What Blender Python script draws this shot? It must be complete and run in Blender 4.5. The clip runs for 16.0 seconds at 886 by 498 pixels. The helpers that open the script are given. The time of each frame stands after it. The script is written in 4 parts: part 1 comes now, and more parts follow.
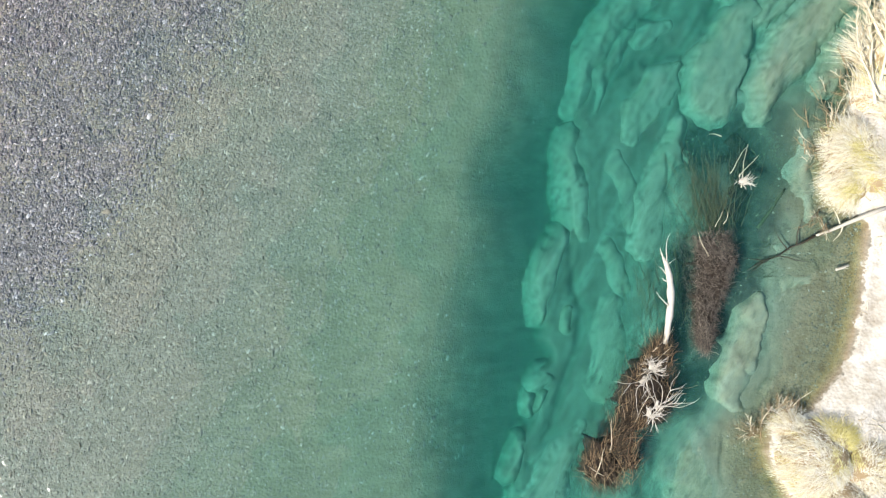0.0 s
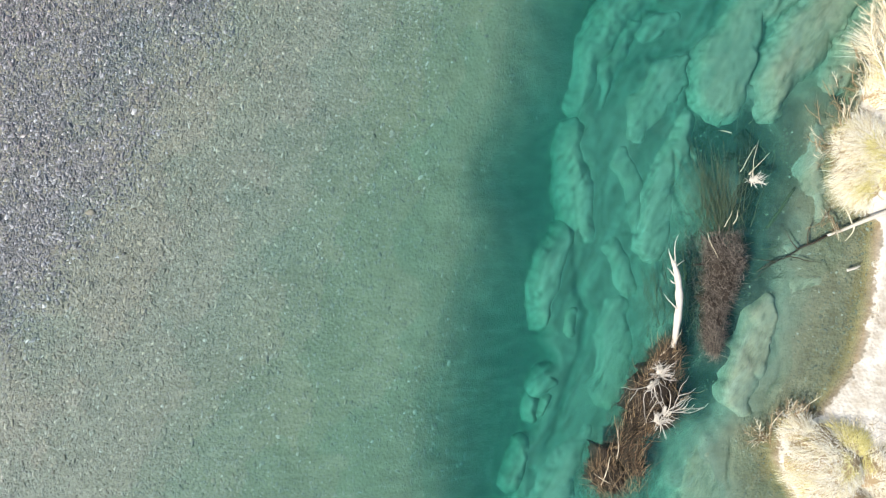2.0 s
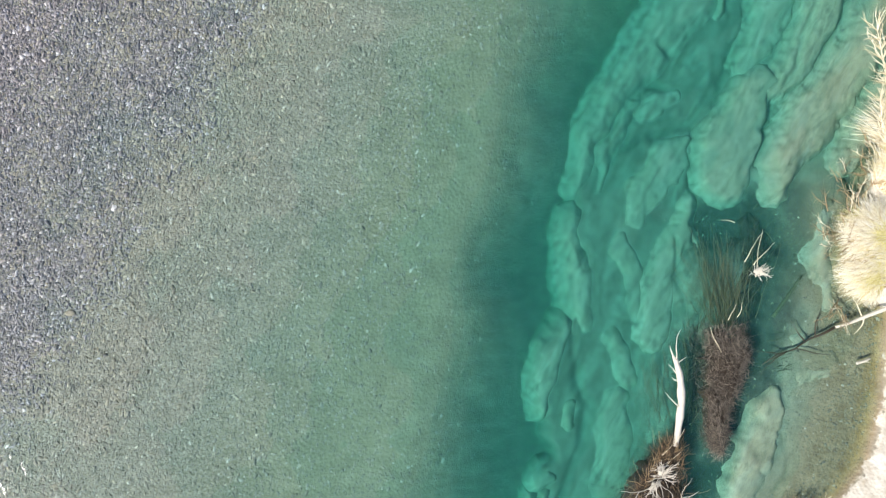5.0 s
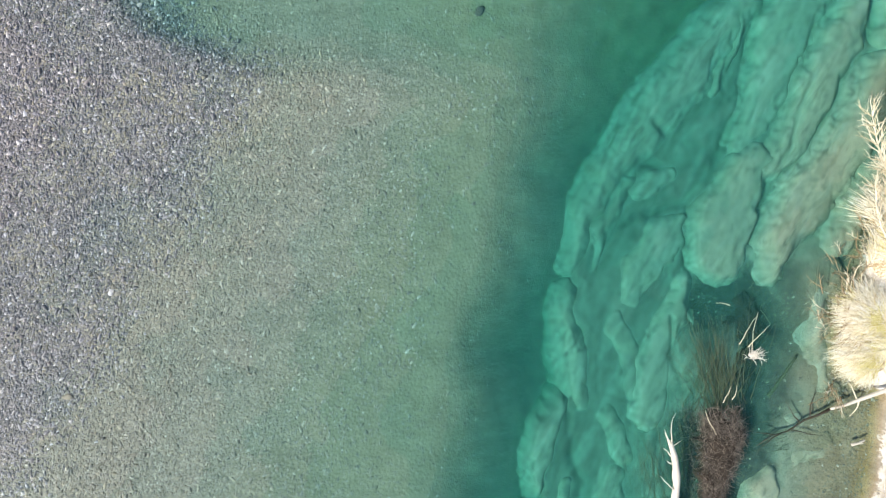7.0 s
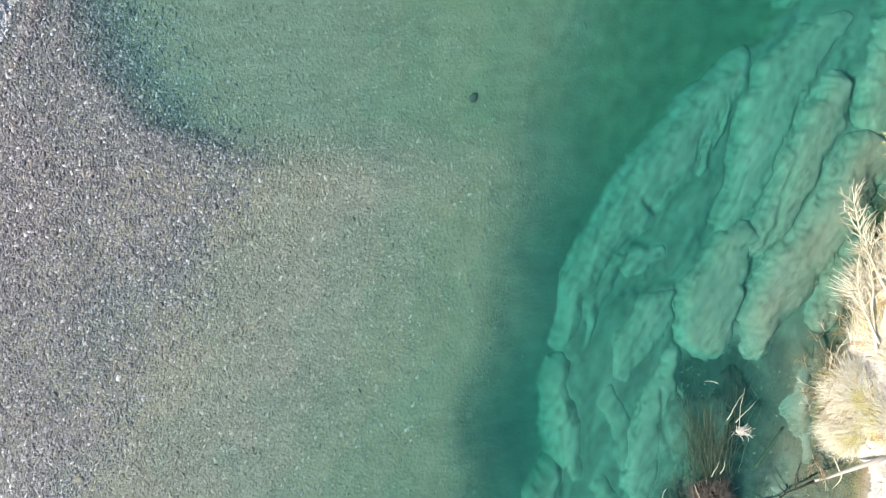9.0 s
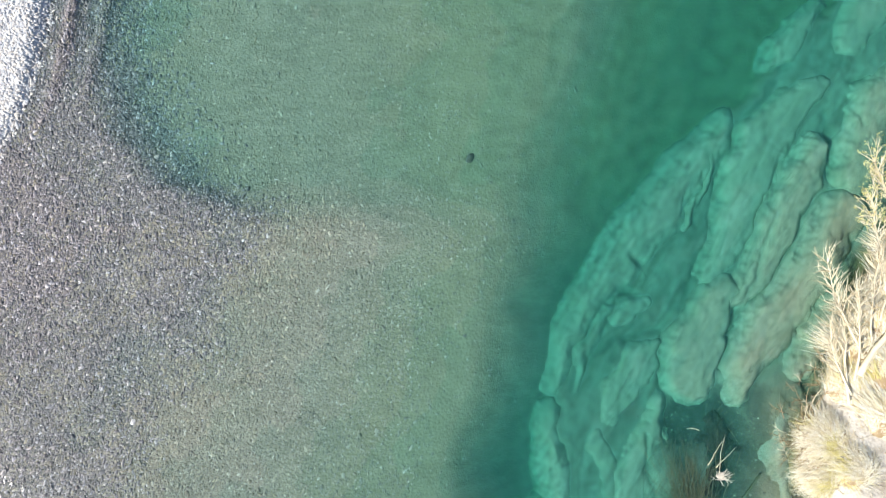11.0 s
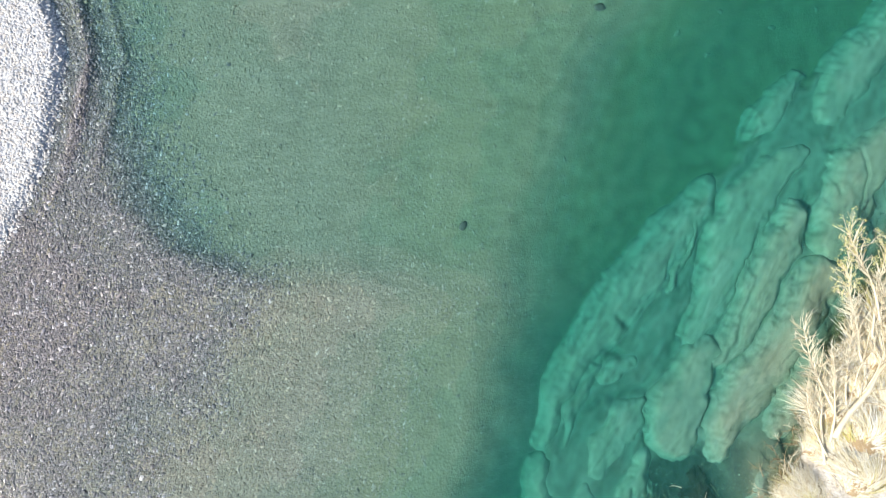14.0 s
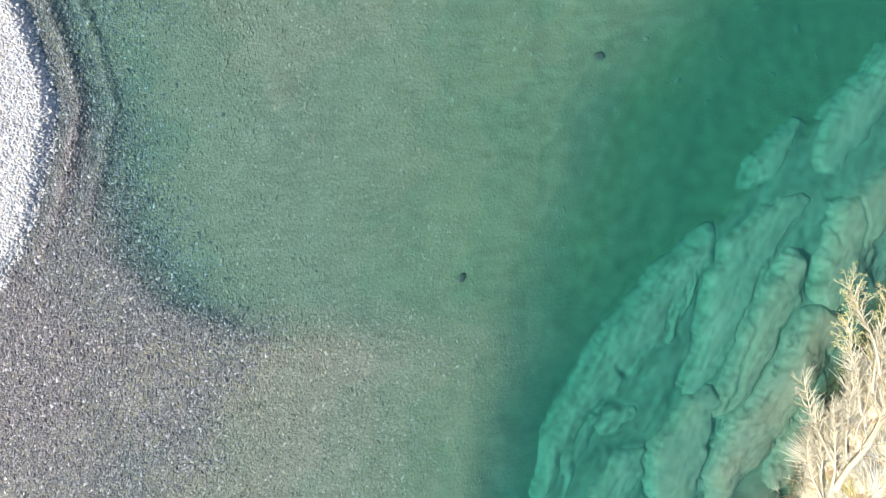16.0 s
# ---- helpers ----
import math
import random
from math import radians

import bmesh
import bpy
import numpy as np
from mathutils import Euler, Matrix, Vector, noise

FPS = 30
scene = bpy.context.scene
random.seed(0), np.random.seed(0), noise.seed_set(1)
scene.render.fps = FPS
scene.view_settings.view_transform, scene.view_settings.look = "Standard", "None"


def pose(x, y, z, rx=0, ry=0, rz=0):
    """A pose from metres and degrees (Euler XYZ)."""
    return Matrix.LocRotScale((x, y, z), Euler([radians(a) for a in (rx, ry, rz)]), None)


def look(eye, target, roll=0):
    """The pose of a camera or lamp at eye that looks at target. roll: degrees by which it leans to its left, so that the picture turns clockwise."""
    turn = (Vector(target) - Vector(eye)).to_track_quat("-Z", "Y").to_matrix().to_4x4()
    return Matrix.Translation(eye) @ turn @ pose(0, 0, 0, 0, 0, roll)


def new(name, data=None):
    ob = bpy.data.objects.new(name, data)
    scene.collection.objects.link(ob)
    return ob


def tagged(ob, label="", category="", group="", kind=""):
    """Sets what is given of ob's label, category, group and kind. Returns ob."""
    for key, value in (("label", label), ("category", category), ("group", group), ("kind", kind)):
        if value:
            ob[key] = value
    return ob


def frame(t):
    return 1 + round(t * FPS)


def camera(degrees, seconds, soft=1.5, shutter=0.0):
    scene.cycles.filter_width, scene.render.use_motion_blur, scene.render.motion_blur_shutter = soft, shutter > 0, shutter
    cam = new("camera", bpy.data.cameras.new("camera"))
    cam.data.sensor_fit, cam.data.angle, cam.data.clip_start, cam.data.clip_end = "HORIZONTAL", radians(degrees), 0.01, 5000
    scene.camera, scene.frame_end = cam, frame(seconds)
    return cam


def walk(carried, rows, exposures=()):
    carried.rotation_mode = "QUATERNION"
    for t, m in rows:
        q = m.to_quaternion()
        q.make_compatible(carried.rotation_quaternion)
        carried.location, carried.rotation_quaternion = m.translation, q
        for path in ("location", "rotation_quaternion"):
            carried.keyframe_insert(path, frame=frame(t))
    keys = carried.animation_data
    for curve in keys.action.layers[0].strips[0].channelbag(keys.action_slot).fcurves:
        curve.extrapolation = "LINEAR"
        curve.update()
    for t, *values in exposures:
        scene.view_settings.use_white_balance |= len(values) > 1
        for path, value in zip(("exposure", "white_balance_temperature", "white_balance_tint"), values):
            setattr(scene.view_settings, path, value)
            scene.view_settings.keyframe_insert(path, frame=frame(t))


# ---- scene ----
cam = camera(72, 16.0, soft=1.25)
# seconds, x, y, z, and the tilt about x, y and z in degrees: a drone that looks straight down
PATH = [
    (0, 0.016, 0.007, 21.492, 1.646, -0.296, 0.000),
    (0.5, -0.076, 0.071, 21.282, 1.463, -0.550, -0.090),
    (1, -0.168, 0.190, 21.083, 1.190, -0.808, -0.158),
    (1.5, -0.299, 0.321, 20.892, 0.891, -1.109, -0.166),
    (2, -0.409, 0.440, 20.674, 0.668, -1.386, -0.195),
    (2.5, -0.467, 0.523, 20.438, 0.482, -1.552, -0.277),
    (2.6, -0.479, 0.539, 20.390, 0.445, -1.585, -0.293),
    (2.7, -0.290, 1.207, 19.779, 0.572, -1.327, -0.387),
    (3, -0.264, 1.530, 19.794, 0.510, -1.299, -0.476),
    (3.5, -0.222, 2.067, 19.819, 0.407, -1.252, -0.625),
    (4, -0.144, 2.631, 19.863, 0.279, -1.163, -0.764),
    (6.5, 0.266, 5.852, 20.010, 0.147, -0.813, -0.801),
    (7, 0.293, 6.605, 20.015, -0.020, -0.816, -0.880),
    (7.5, 0.337, 7.381, 20.069, -0.166, -0.777, -0.916),
    (8, 0.322, 8.260, 20.109, -0.666, -0.986, -1.102),
    (8.5, 0.346, 9.097, 20.321, -0.964, -1.039, -1.363),
    (9, 0.359, 9.727, 20.619, -0.862, -1.097, -1.514),
    (11.5, 0.604, 11.874, 22.098, -0.447, -0.856, -1.072),
    (12, 0.683, 12.300, 22.338, -0.454, -0.752, -1.049),
    (12.5, 0.723, 12.751, 22.554, -0.543, -0.760, -1.026),
    (13, 0.788, 13.131, 22.714, -0.523, -0.718, -1.009),
    (13.5, 0.888, 13.467, 22.813, -0.453, -0.605, -1.015),
    (14, 0.879, 13.998, 22.845, -0.652, -0.710, -1.040),
    (14.5, 0.911, 14.586, 22.850, -0.897, -0.719, -1.179),
    (15, 0.891, 15.120, 22.775, -1.000, -0.864, -1.124),
    (15.5, 0.801, 15.676, 22.671, -1.128, -1.129, -1.151),
    (16, 0.735, 16.140, 22.534, -1.077, -1.335, -1.163),
]
walk(cam, [(t, pose(x, y, z, a, b, c)) for t, x, y, z, a, b, c in PATH], exposures=[(0, 0.47), (16, 0.47)])

# ---- light ----
SUN_AWAY = Vector((-0.86, -0.42, 0.84)).normalized()
sun = new("sun", bpy.data.lights.new("sun", "SUN"))
sun.data.energy, sun.data.angle, sun.data.color = 4.6, radians(0.53), (1.0, 0.95, 0.87)
sun.matrix_world = look((0, 0, 60), Vector((0, 0, 60)) - SUN_AWAY)
world = bpy.data.worlds.new("world")
scene.world = world
world.use_nodes = True
sky = world.node_tree.nodes.new("ShaderNodeTexSky")
sky.sky_type, sky.sun_disc = "NISHITA", False
sky.sun_elevation = math.asin(SUN_AWAY.z)
sky.sun_rotation = math.atan2(SUN_AWAY.x, SUN_AWAY.y)
world.node_tree.links.new(sky.outputs[0], world.node_tree.nodes["Background"].inputs[0])
world.node_tree.nodes["Background"].inputs[1].default_value = 0.11
scene.cycles.transparent_max_bounces = 40

rng = np.random.default_rng(7)


# ---- material helpers ----
class Nodes:
    """A small wrapper round a node tree."""

    def __init__(self, name):
        self.mat = bpy.data.materials.new(name)
        self.mat.use_nodes = True
        self.tree = self.mat.node_tree
        self.tree.nodes.clear()
        self.out = self.tree.nodes.new("ShaderNodeOutputMaterial")

    def add(self, kind, **inputs):
        node = self.tree.nodes.new("ShaderNode" + kind)
        for key, value in inputs.items():
            self.put(node, key.replace("_", " "), value)
        return node

    def put(self, node, key, value):
        socket = node.inputs[int(key[2:])] if key.startswith("in") and key[2:].isdigit() else node.inputs[key]
        if isinstance(value, bpy.types.NodeSocket):
            self.tree.links.new(value, socket)
        else:
            socket.default_value = value

    def place(self):
        return self.add("NewGeometry").outputs["Position"]

    def stretched(self, vector, scale, turn=0.0):
        turned = self.add("Mapping", Vector=vector)
        turned.inputs["Rotation"].default_value = (0, 0, radians(turn))
        node = self.add("Mapping", Vector=turned.outputs[0])
        node.inputs["Scale"].default_value = scale
        return node.outputs[0]

    def noise(self, vector, scale, detail=4.0, rough=0.6, warp=0.0):
        return self.add("TexNoise", Vector=vector, Scale=scale, Detail=detail, Roughness=rough, Distortion=warp).outputs[0]

    def ramp(self, fac, stops):
        node = self.add("ValToRGB", Fac=fac)
        while len(node.color_ramp.elements) < len(stops):
            node.color_ramp.elements.new(0.5)
        for element, (at, colour) in zip(node.color_ramp.elements, stops):
            element.position, element.color = at, (*colour, 1)
        return node.outputs[0]

    def span(self, value, low, high, to_low=0.0, to_high=1.0):
        return self.add("MapRange", in0=value, in1=low, in2=high, in3=to_low, in4=to_high).outputs[0]

    def mix(self, fac, a, b, how="MIX"):
        node = self.tree.nodes.new("ShaderNodeMix")
        node.data_type, node.blend_type = "RGBA", how
        for socket, value in ((node.inputs[0], fac), (node.inputs[6], a), (node.inputs[7], b)):
            if isinstance(value, bpy.types.NodeSocket):
                self.tree.links.new(value, socket)
            else:
                socket.default_value = (*value, 1) if isinstance(value, tuple) and len(value) == 3 else value
        return node.outputs[2]

    def math(self, how, a, b=0.0):
        node = self.tree.nodes.new("ShaderNodeMath")
        node.operation = how
        self.put(node, "in0", a)
        self.put(node, "in1", b)
        return node.outputs[0]

    def bump(self, height, strength, distance):
        return self.add("Bump", Height=height, Strength=strength, Distance=distance).outputs[0]

    def surface(self, colour, rough, normal=None, spec=0.5):
        node = self.add("BsdfPrincipled", Base_Color=colour, Roughness=rough)
        node.inputs["Specular IOR Level"].default_value = spec
        if normal is not None:
            self.put(node, "Normal", normal)
        self.tree.links.new(node.outputs[0], self.out.inputs[0])
        return self.mat

    def attribute(self, name):
        node = self.tree.nodes.new("ShaderNodeAttribute")
        node.attribute_name = name
        return node.outputs["Fac"]

    def island(self):
        return self.add("NewGeometry").outputs["Random Per Island"]

    def own(self):
        return self.add("ObjectInfo").outputs["Random"]


def ground_material():
    """River bed and bank: dark wet gravel, pale clay bedrock, dry white gravel, sandy bank."""
    n = Nodes("ground")
    p = n.place()
    fine, mid, wide = n.noise(p, 9.0, 6), n.noise(p, 1.7, 5), n.noise(p, 0.33, 4)
    cells = n.add("TexVoronoi", Vector=p, Scale=9.0)
    gravel = n.ramp(fine, [(0.25, (0.126, 0.115, 0.095)), (0.5, (0.205, 0.189, 0.155)), (0.8, (0.285, 0.267, 0.220))])
    gravel = n.mix(n.span(wide, 0.35, 0.65, 0.0, 0.5), gravel, (0.29, 0.275, 0.215))
    # shoal tone is bluish: the sky's reflection is put into its colour
    gravel = n.mix(n.math("MULTIPLY", n.attribute("shoal"), 0.8), gravel, n.ramp(fine, [(0.25, (0.066, 0.066, 0.074)), (0.55, (0.122, 0.120, 0.128)), (0.8, (0.20, 0.195, 0.198))]))
    # streaks of caustic light, painted into the gravel colour
    caustic_streak = n.noise(n.stretched(p, (1.1, 3.8, 1.0)), 1.0, 3, 0.5, 0.5)
    gravel = n.mix(n.span(caustic_streak, 0.45, 0.62, 0.0, 0.55), gravel, (0.335, 0.31, 0.255))
    streak = n.noise(n.stretched(p, (0.55, 1.8, 1.0), -60), 1.0, 6, 0.58, 0.6)
    clay = n.ramp(streak, [(0.3, (0.165, 0.180, 0.142)), (0.5, (0.268, 0.290, 0.228)), (0.7, (0.375, 0.400, 0.318))])
    silt = n.ramp(mid, [(0.3, (0.150, 0.112, 0.066)), (0.5, (0.235, 0.180, 0.110)), (0.7, (0.315, 0.250, 0.165))])
    rust = n.ramp(mid, [(0.3, (0.20, 0.115, 0.04)), (0.5, (0.32, 0.20, 0.08)), (0.7, (0.38, 0.27, 0.14))])
    silt = n.mix(n.span(n.attribute("bank"), 0.1, 0.42, 0.0, 0.9), silt, rust)
    bank = n.ramp(mid, [(0.3, (0.36, 0.31, 0.24)), (0.5, (0.56, 0.52, 0.45)), (0.7, (0.70, 0.67, 0.61))])
    bank = n.mix(n.span(fine, 0.5, 0.75, 0.0, 0.5), bank, (0.36, 0.30, 0.22))
    silt = n.mix(n.span(fine, 0.45, 0.7, 0.0, 0.35), silt, (0.27, 0.225, 0.14))
    seam = n.math("ABSOLUTE", n.math("SUBTRACT", n.noise(p, 1.1, 5, 0.6, 0.8), 0.5))
    seam = n.math("MULTIPLY", n.span(seam, 0.0, 0.016, 1.0, 0.0), n.span(mid, 0.45, 0.6, 0.0, 0.8))
    silt = n.mix(seam, silt, (0.05, 0.04, 0.025))
    clay = n.mix(n.math("MULTIPLY", seam, 0.8), clay, (0.045, 0.05, 0.035))
    clay = n.mix(n.span(n.noise(p, 6.0, 7, 0.75), 0.4, 0.65, 0.0, 0.4), clay, n.mix(fine, (0.07, 0.07, 0.045), (0.30, 0.29, 0.21)))
    dry = n.ramp(fine, [(0.3, (0.36, 0.37, 0.40)), (0.6, (0.58, 0.59, 0.61))])
    gravel = n.mix(n.attribute("algae"), gravel, n.ramp(mid, [(0.3, (0.19, 0.185, 0.085)), (0.55, (0.28, 0.27, 0.14)), (0.75, (0.37, 0.36, 0.22))]))
    colour = n.mix(n.attribute("rock"), gravel, clay)
    # dark mud and litter, plus painted shade of the drift and shrubs
    debris_shade = n.span(n.math("ADD", n.attribute("muck_shade"), n.math("MULTIPLY", n.math("SUBTRACT", mid, 0.5), 0.8)), 0.2, 0.75, 0.0, 0.9)
    colour = n.mix(debris_shade, colour, n.ramp(fine, [(0.3, (0.022, 0.024, 0.026)), (0.7, (0.075, 0.075, 0.06))]))
    colour = n.mix(n.attribute("silt"), colour, silt)
    colour = n.mix(n.attribute("dry"), colour, dry)
    ragged = n.math("ADD", n.attribute("bank"), n.math("MULTIPLY", n.math("SUBTRACT", fine, 0.5), 0.16))
    colour = n.mix(n.span(ragged, 0.49, 0.515), colour, bank)
    soft = n.math("MULTIPLY", n.math("MULTIPLY", fine, n.span(n.attribute("rock"), 0.0, 1.0, 1.0, 0.35)), n.span(n.attribute("bank"), 0.0, 0.4, 1.0, 0.35))
    depth = n.add("SeparateXYZ", Vector=p).outputs["Z"]
    stony = n.math("MULTIPLY", cells.outputs["Distance"], n.span(n.attribute("rock"), 0.0, 0.6, 0.7, 0.0))
    stony = n.math("MULTIPLY", stony, n.span(depth, -1.0, -0.3, 0.12, 1.0))  # fine mud smooths the deep bed
    return n.surface(colour, n.span(mid, 0.3, 0.7, 0.75, 0.95), n.bump(n.math("ADD", soft, stony), 0.6, 0.05), 0.3)


def stone_material(name, stops, rough=0.6, spec=0.5, film=0.0, warm=(1.2, 1.0, 0.75)):
    n = Nodes(name)
    p = n.place()
    colour = n.ramp(n.island(), stops)
    speck = n.noise(p, 26.0, 4, 0.7)
    hue = n.math("FRACT", n.math("MULTIPLY", n.island(), 37.7))
    colour = n.mix(n.span(hue, 0.0, 1.0, -0.1, 0.55), colour, n.mix(1.0, colour, warm, "MULTIPLY"))
    if film:  # yellow-green algae, thicker upstream
        far = n.add("SeparateXYZ", Vector=p).outputs["Y"]
        colour = n.mix(n.math("MULTIPLY", n.span(far, 9.0, 17.0, 0.2, 0.8), n.span(n.noise(p, 0.6, 4), 0.3, 0.7, 0.5 * film, film)), colour, (0.29, 0.26, 0.15))
    colour = n.mix(n.span(speck, 0.3, 0.75, 0.0, 0.55), colour, n.mix(0.5, colour, (0.5, 0.5, 0.46)))
    return n.surface(colour, rough, n.bump(speck, 0.5, 0.01), spec)


def slab_material():
    """Pale layered clay bedrock, silted and smooth, with streaks along the current."""
    n = Nodes("clay_bedrock")
    p = n.place()
    streak = n.noise(n.stretched(p, (0.42, 1.9, 1.0), -60), 1.3, 7, 0.6, 0.8)
    blotch = n.noise(p, 0.55, 4, 0.6, 0.6)
    fine = n.noise(p, 14.0, 5, 0.7)
    colour = n.ramp(streak, [(0.30, (0.265, 0.276, 0.218)), (0.5, (0.400, 0.415, 0.333)), (0.70, (0.510, 0.525, 0.430))])
    colour = n.mix(n.span(blotch, 0.45, 0.68, 0.0, 0.5), colour, (0.33, 0.34, 0.23))
    colour = n.mix(n.span(n.own(), 0.0, 1.0, 0.0, 0.25), colour, (0.35, 0.34, 0.22))
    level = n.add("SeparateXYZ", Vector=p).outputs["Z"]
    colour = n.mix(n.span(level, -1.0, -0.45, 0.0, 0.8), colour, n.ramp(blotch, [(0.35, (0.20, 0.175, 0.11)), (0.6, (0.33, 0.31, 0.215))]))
    pitted = n.noise(n.stretched(p, (0.6, 1.5, 1.0), -60), 4.0, 8, 0.72, 0.5)
    colour = n.mix(n.span(pitted, 0.38, 0.48, 0.65, 0.0), colour, (0.13, 0.14, 0.105))
    colour = n.mix(n.span(pitted, 0.54, 0.7, 0.0, 0.35), colour, (0.46, 0.465, 0.385))
    colour = n.mix(n.span(fine, 0.45, 0.8, 0.0, 0.22), colour, (0.24, 0.25, 0.19))
    silted = n.noise(n.stretched(p, (0.5, 1.3, 1.0), -60), 0.9, 6, 0.62, 0.7)
    colour = n.mix(n.span(silted, 0.53, 0.62, 0.0, 0.6), colour, n.ramp(streak, [(0.3, (0.165, 0.180, 0.142)), (0.5, (0.268, 0.290, 0.228)), (0.7, (0.375, 0.400, 0.318))]))
    height = n.math("ADD", n.math("ADD", n.math("MULTIPLY", streak, 0.7), n.math("MULTIPLY", fine, 0.2)), n.math("MULTIPLY", pitted, 0.5))
    return n.surface(colour, 0.85, n.bump(height, 0.3, 0.035), 0.3)


def fibre_material(name, stops, rough=0.7, length=9.0):
    """Straw, twigs and bark: a colour of its own for each stalk, with streaks along it."""
    n = Nodes(name)
    p = n.place()
    colour = n.ramp(n.island(), stops)
    streak = n.noise(p, length, 4, 0.7)
    colour = n.mix(n.span(streak, 0.35, 0.75, 0.0, 0.45), colour, n.mix(0.55, colour, (0.10, 0.075, 0.05)))
    return n.surface(colour, rough, n.bump(streak, 0.4, 0.01), 0.3)


def water_surface_material():
    """The river's skin: clear, with a Fresnel gloss on small ripples."""
    n = Nodes("water_surface")
    p = n.place()
    small = n.noise(n.stretched(p, (1.5, 0.8, 1)), 2.6, 3, 0.55, 0.3)
    large = n.noise(n.stretched(p, (0.7, 0.4, 1)), 0.9, 2, 0.5)
    height = n.math("ADD", small, n.math("MULTIPLY", large, 1.2))
    normal = n.bump(height, 1.0, 0.016)
    gloss = n.add("BsdfGlossy", Color=(1, 1, 1, 1), Roughness=0.1, Normal=normal)
    clear = n.add("BsdfTransparent", Color=(1, 1, 1, 1))
    facing = n.add("LayerWeight", Blend=0.5, Normal=normal).outputs["Facing"]
    share = n.math("ADD", 0.02, n.math("MULTIPLY", 0.98, n.math("POWER", facing, 5.0)))  # Schlick's law for water
    both = n.add("MixShader", in0=share, in1=clear.outputs[0], in2=gloss.outputs[0])
    n.tree.links.new(both.outputs[0], n.out.inputs[0])
    return n.mat


ABSORB = (0.76, 0.135, 0.185)  # light lost for each metre of water, red, green and blue
CLOUD = 0.27  # share of the light that the silt in a metre of water throws back
CLOUD_COLOUR = (0.060, 0.198, 0.170, 1)


def water_layer_material(thick):
    """A layer of glacial water: tinted by absorption, faintly milky with silt."""
    n = Nodes("water_layer")
    tint = [math.exp(-k * thick) for k in ABSORB]
    clear = n.add("BsdfTransparent", Color=(*tint, 1))
    milk = n.add("BsdfDiffuse", Color=CLOUD_COLOUR)
    drift = n.noise(n.stretched(n.place(), (0.5, 0.22, 0.7)), 1.0, 3)
    share = 1 - math.exp(-CLOUD * thick)
    both = n.add("MixShader", in0=n.span(drift, 0.3, 0.7, 0.7 * share, 1.3 * share), in1=clear.outputs[0], in2=milk.outputs[0])
    n.tree.links.new(both.outputs[0], n.out.inputs[0])
    return n.mat


M_GROUND = ground_material()
M_SLAB = slab_material()
# blue cast stands in for reflected sky, the palest stops for sun glints
M_WET = stone_material("wet_gravel", [(0.0, (0.034, 0.033, 0.045)), (0.3, (0.086, 0.081, 0.101)), (0.55, (0.150, 0.138, 0.159)), (0.75, (0.200, 0.190, 0.220)), (0.91, (0.300, 0.288, 0.325)), (0.97, (0.43, 0.42, 0.46)), (1.0, (0.60, 0.59, 0.63))], 0.38)
M_BED = stone_material("bed_gravel", [(0.0, (0.105, 0.098, 0.088)), (0.3, (0.185, 0.174, 0.152)), (0.7, (0.262, 0.248, 0.213)), (0.93, (0.345, 0.333, 0.285)), (1.0, (0.47, 0.465, 0.42))], 0.75, 0.2, 0.6)
M_DARK = stone_material("dark_stone", [(0.0, (0.025, 0.026, 0.028)), (1.0, (0.05, 0.05, 0.05))], 0.8, 0.2)
M_COBBLE = stone_material("bed_cobbles", [(0.0, (0.12, 0.11, 0.095)), (0.3, (0.20, 0.188, 0.155)), (0.7, (0.30, 0.282, 0.225)), (1.0, (0.44, 0.42, 0.35))], 0.75, 0.2, 0.6)
M_DRY = stone_material("dry_gravel", [(0.0, (0.40, 0.41, 0.45)), (0.4, (0.60, 0.61, 0.64)), (1.0, (0.82, 0.82, 0.82))], 0.85, 0.3)
M_STRAW = fibre_material("dry_grass", [(0.0, (0.46, 0.33, 0.16)), (0.2, (0.78, 0.68, 0.42)), (0.45, (0.88, 0.83, 0.62)), (0.75, (0.91, 0.88, 0.76)), (1.0, (0.93, 0.92, 0.86))])
M_GREEN = fibre_material("yellow_green_grass", [(0.0, (0.55, 0.46, 0.13)), (0.5, (0.76, 0.69, 0.27)), (1.0, (0.87, 0.82, 0.48))])
M_BARE = fibre_material("bleached_wood", [(0.0, (0.50, 0.43, 0.34)), (0.5, (0.62, 0.56, 0.47)), (1.0, (0.72, 0.68, 0.61))], 0.75, 5.0)
M_DEAD = fibre_material("dead_brown_stems", [(0.0, (0.14, 0.085, 0.05)), (0.5, (0.30, 0.20, 0.11)), (1.0, (0.48, 0.36, 0.20))], 0.75, 7.0)
M_STEM = fibre_material("pale_bark", [(0.0, (0.54, 0.43, 0.26)), (0.5, (0.74, 0.65, 0.46)), (1.0, (0.86, 0.80, 0.64))], 0.7, 7.0)
M_BROWN = fibre_material("sodden_twigs", [(0.0, (0.020, 0.014, 0.010)), (0.55, (0.048, 0.036, 0.023)), (0.85, (0.135, 0.10, 0.060)), (1.0, (0.42, 0.33, 0.22))], 0.6, 8.0)
M_FUZZ = fibre_material("matted_roots", [(0.0, (0.028, 0.024, 0.020)), (0.4, (0.098, 0.084, 0.069)), (0.8, (0.225, 0.190, 0.155)), (1.0, (0.36, 0.31, 0.25))], 0.8, 8.0)
M_ROT = fibre_material("rotten_wood", [(0.0, (0.020, 0.014, 0.010)), (1.0, (0.030, 0.021, 0.014))], 0.8, 5.0)
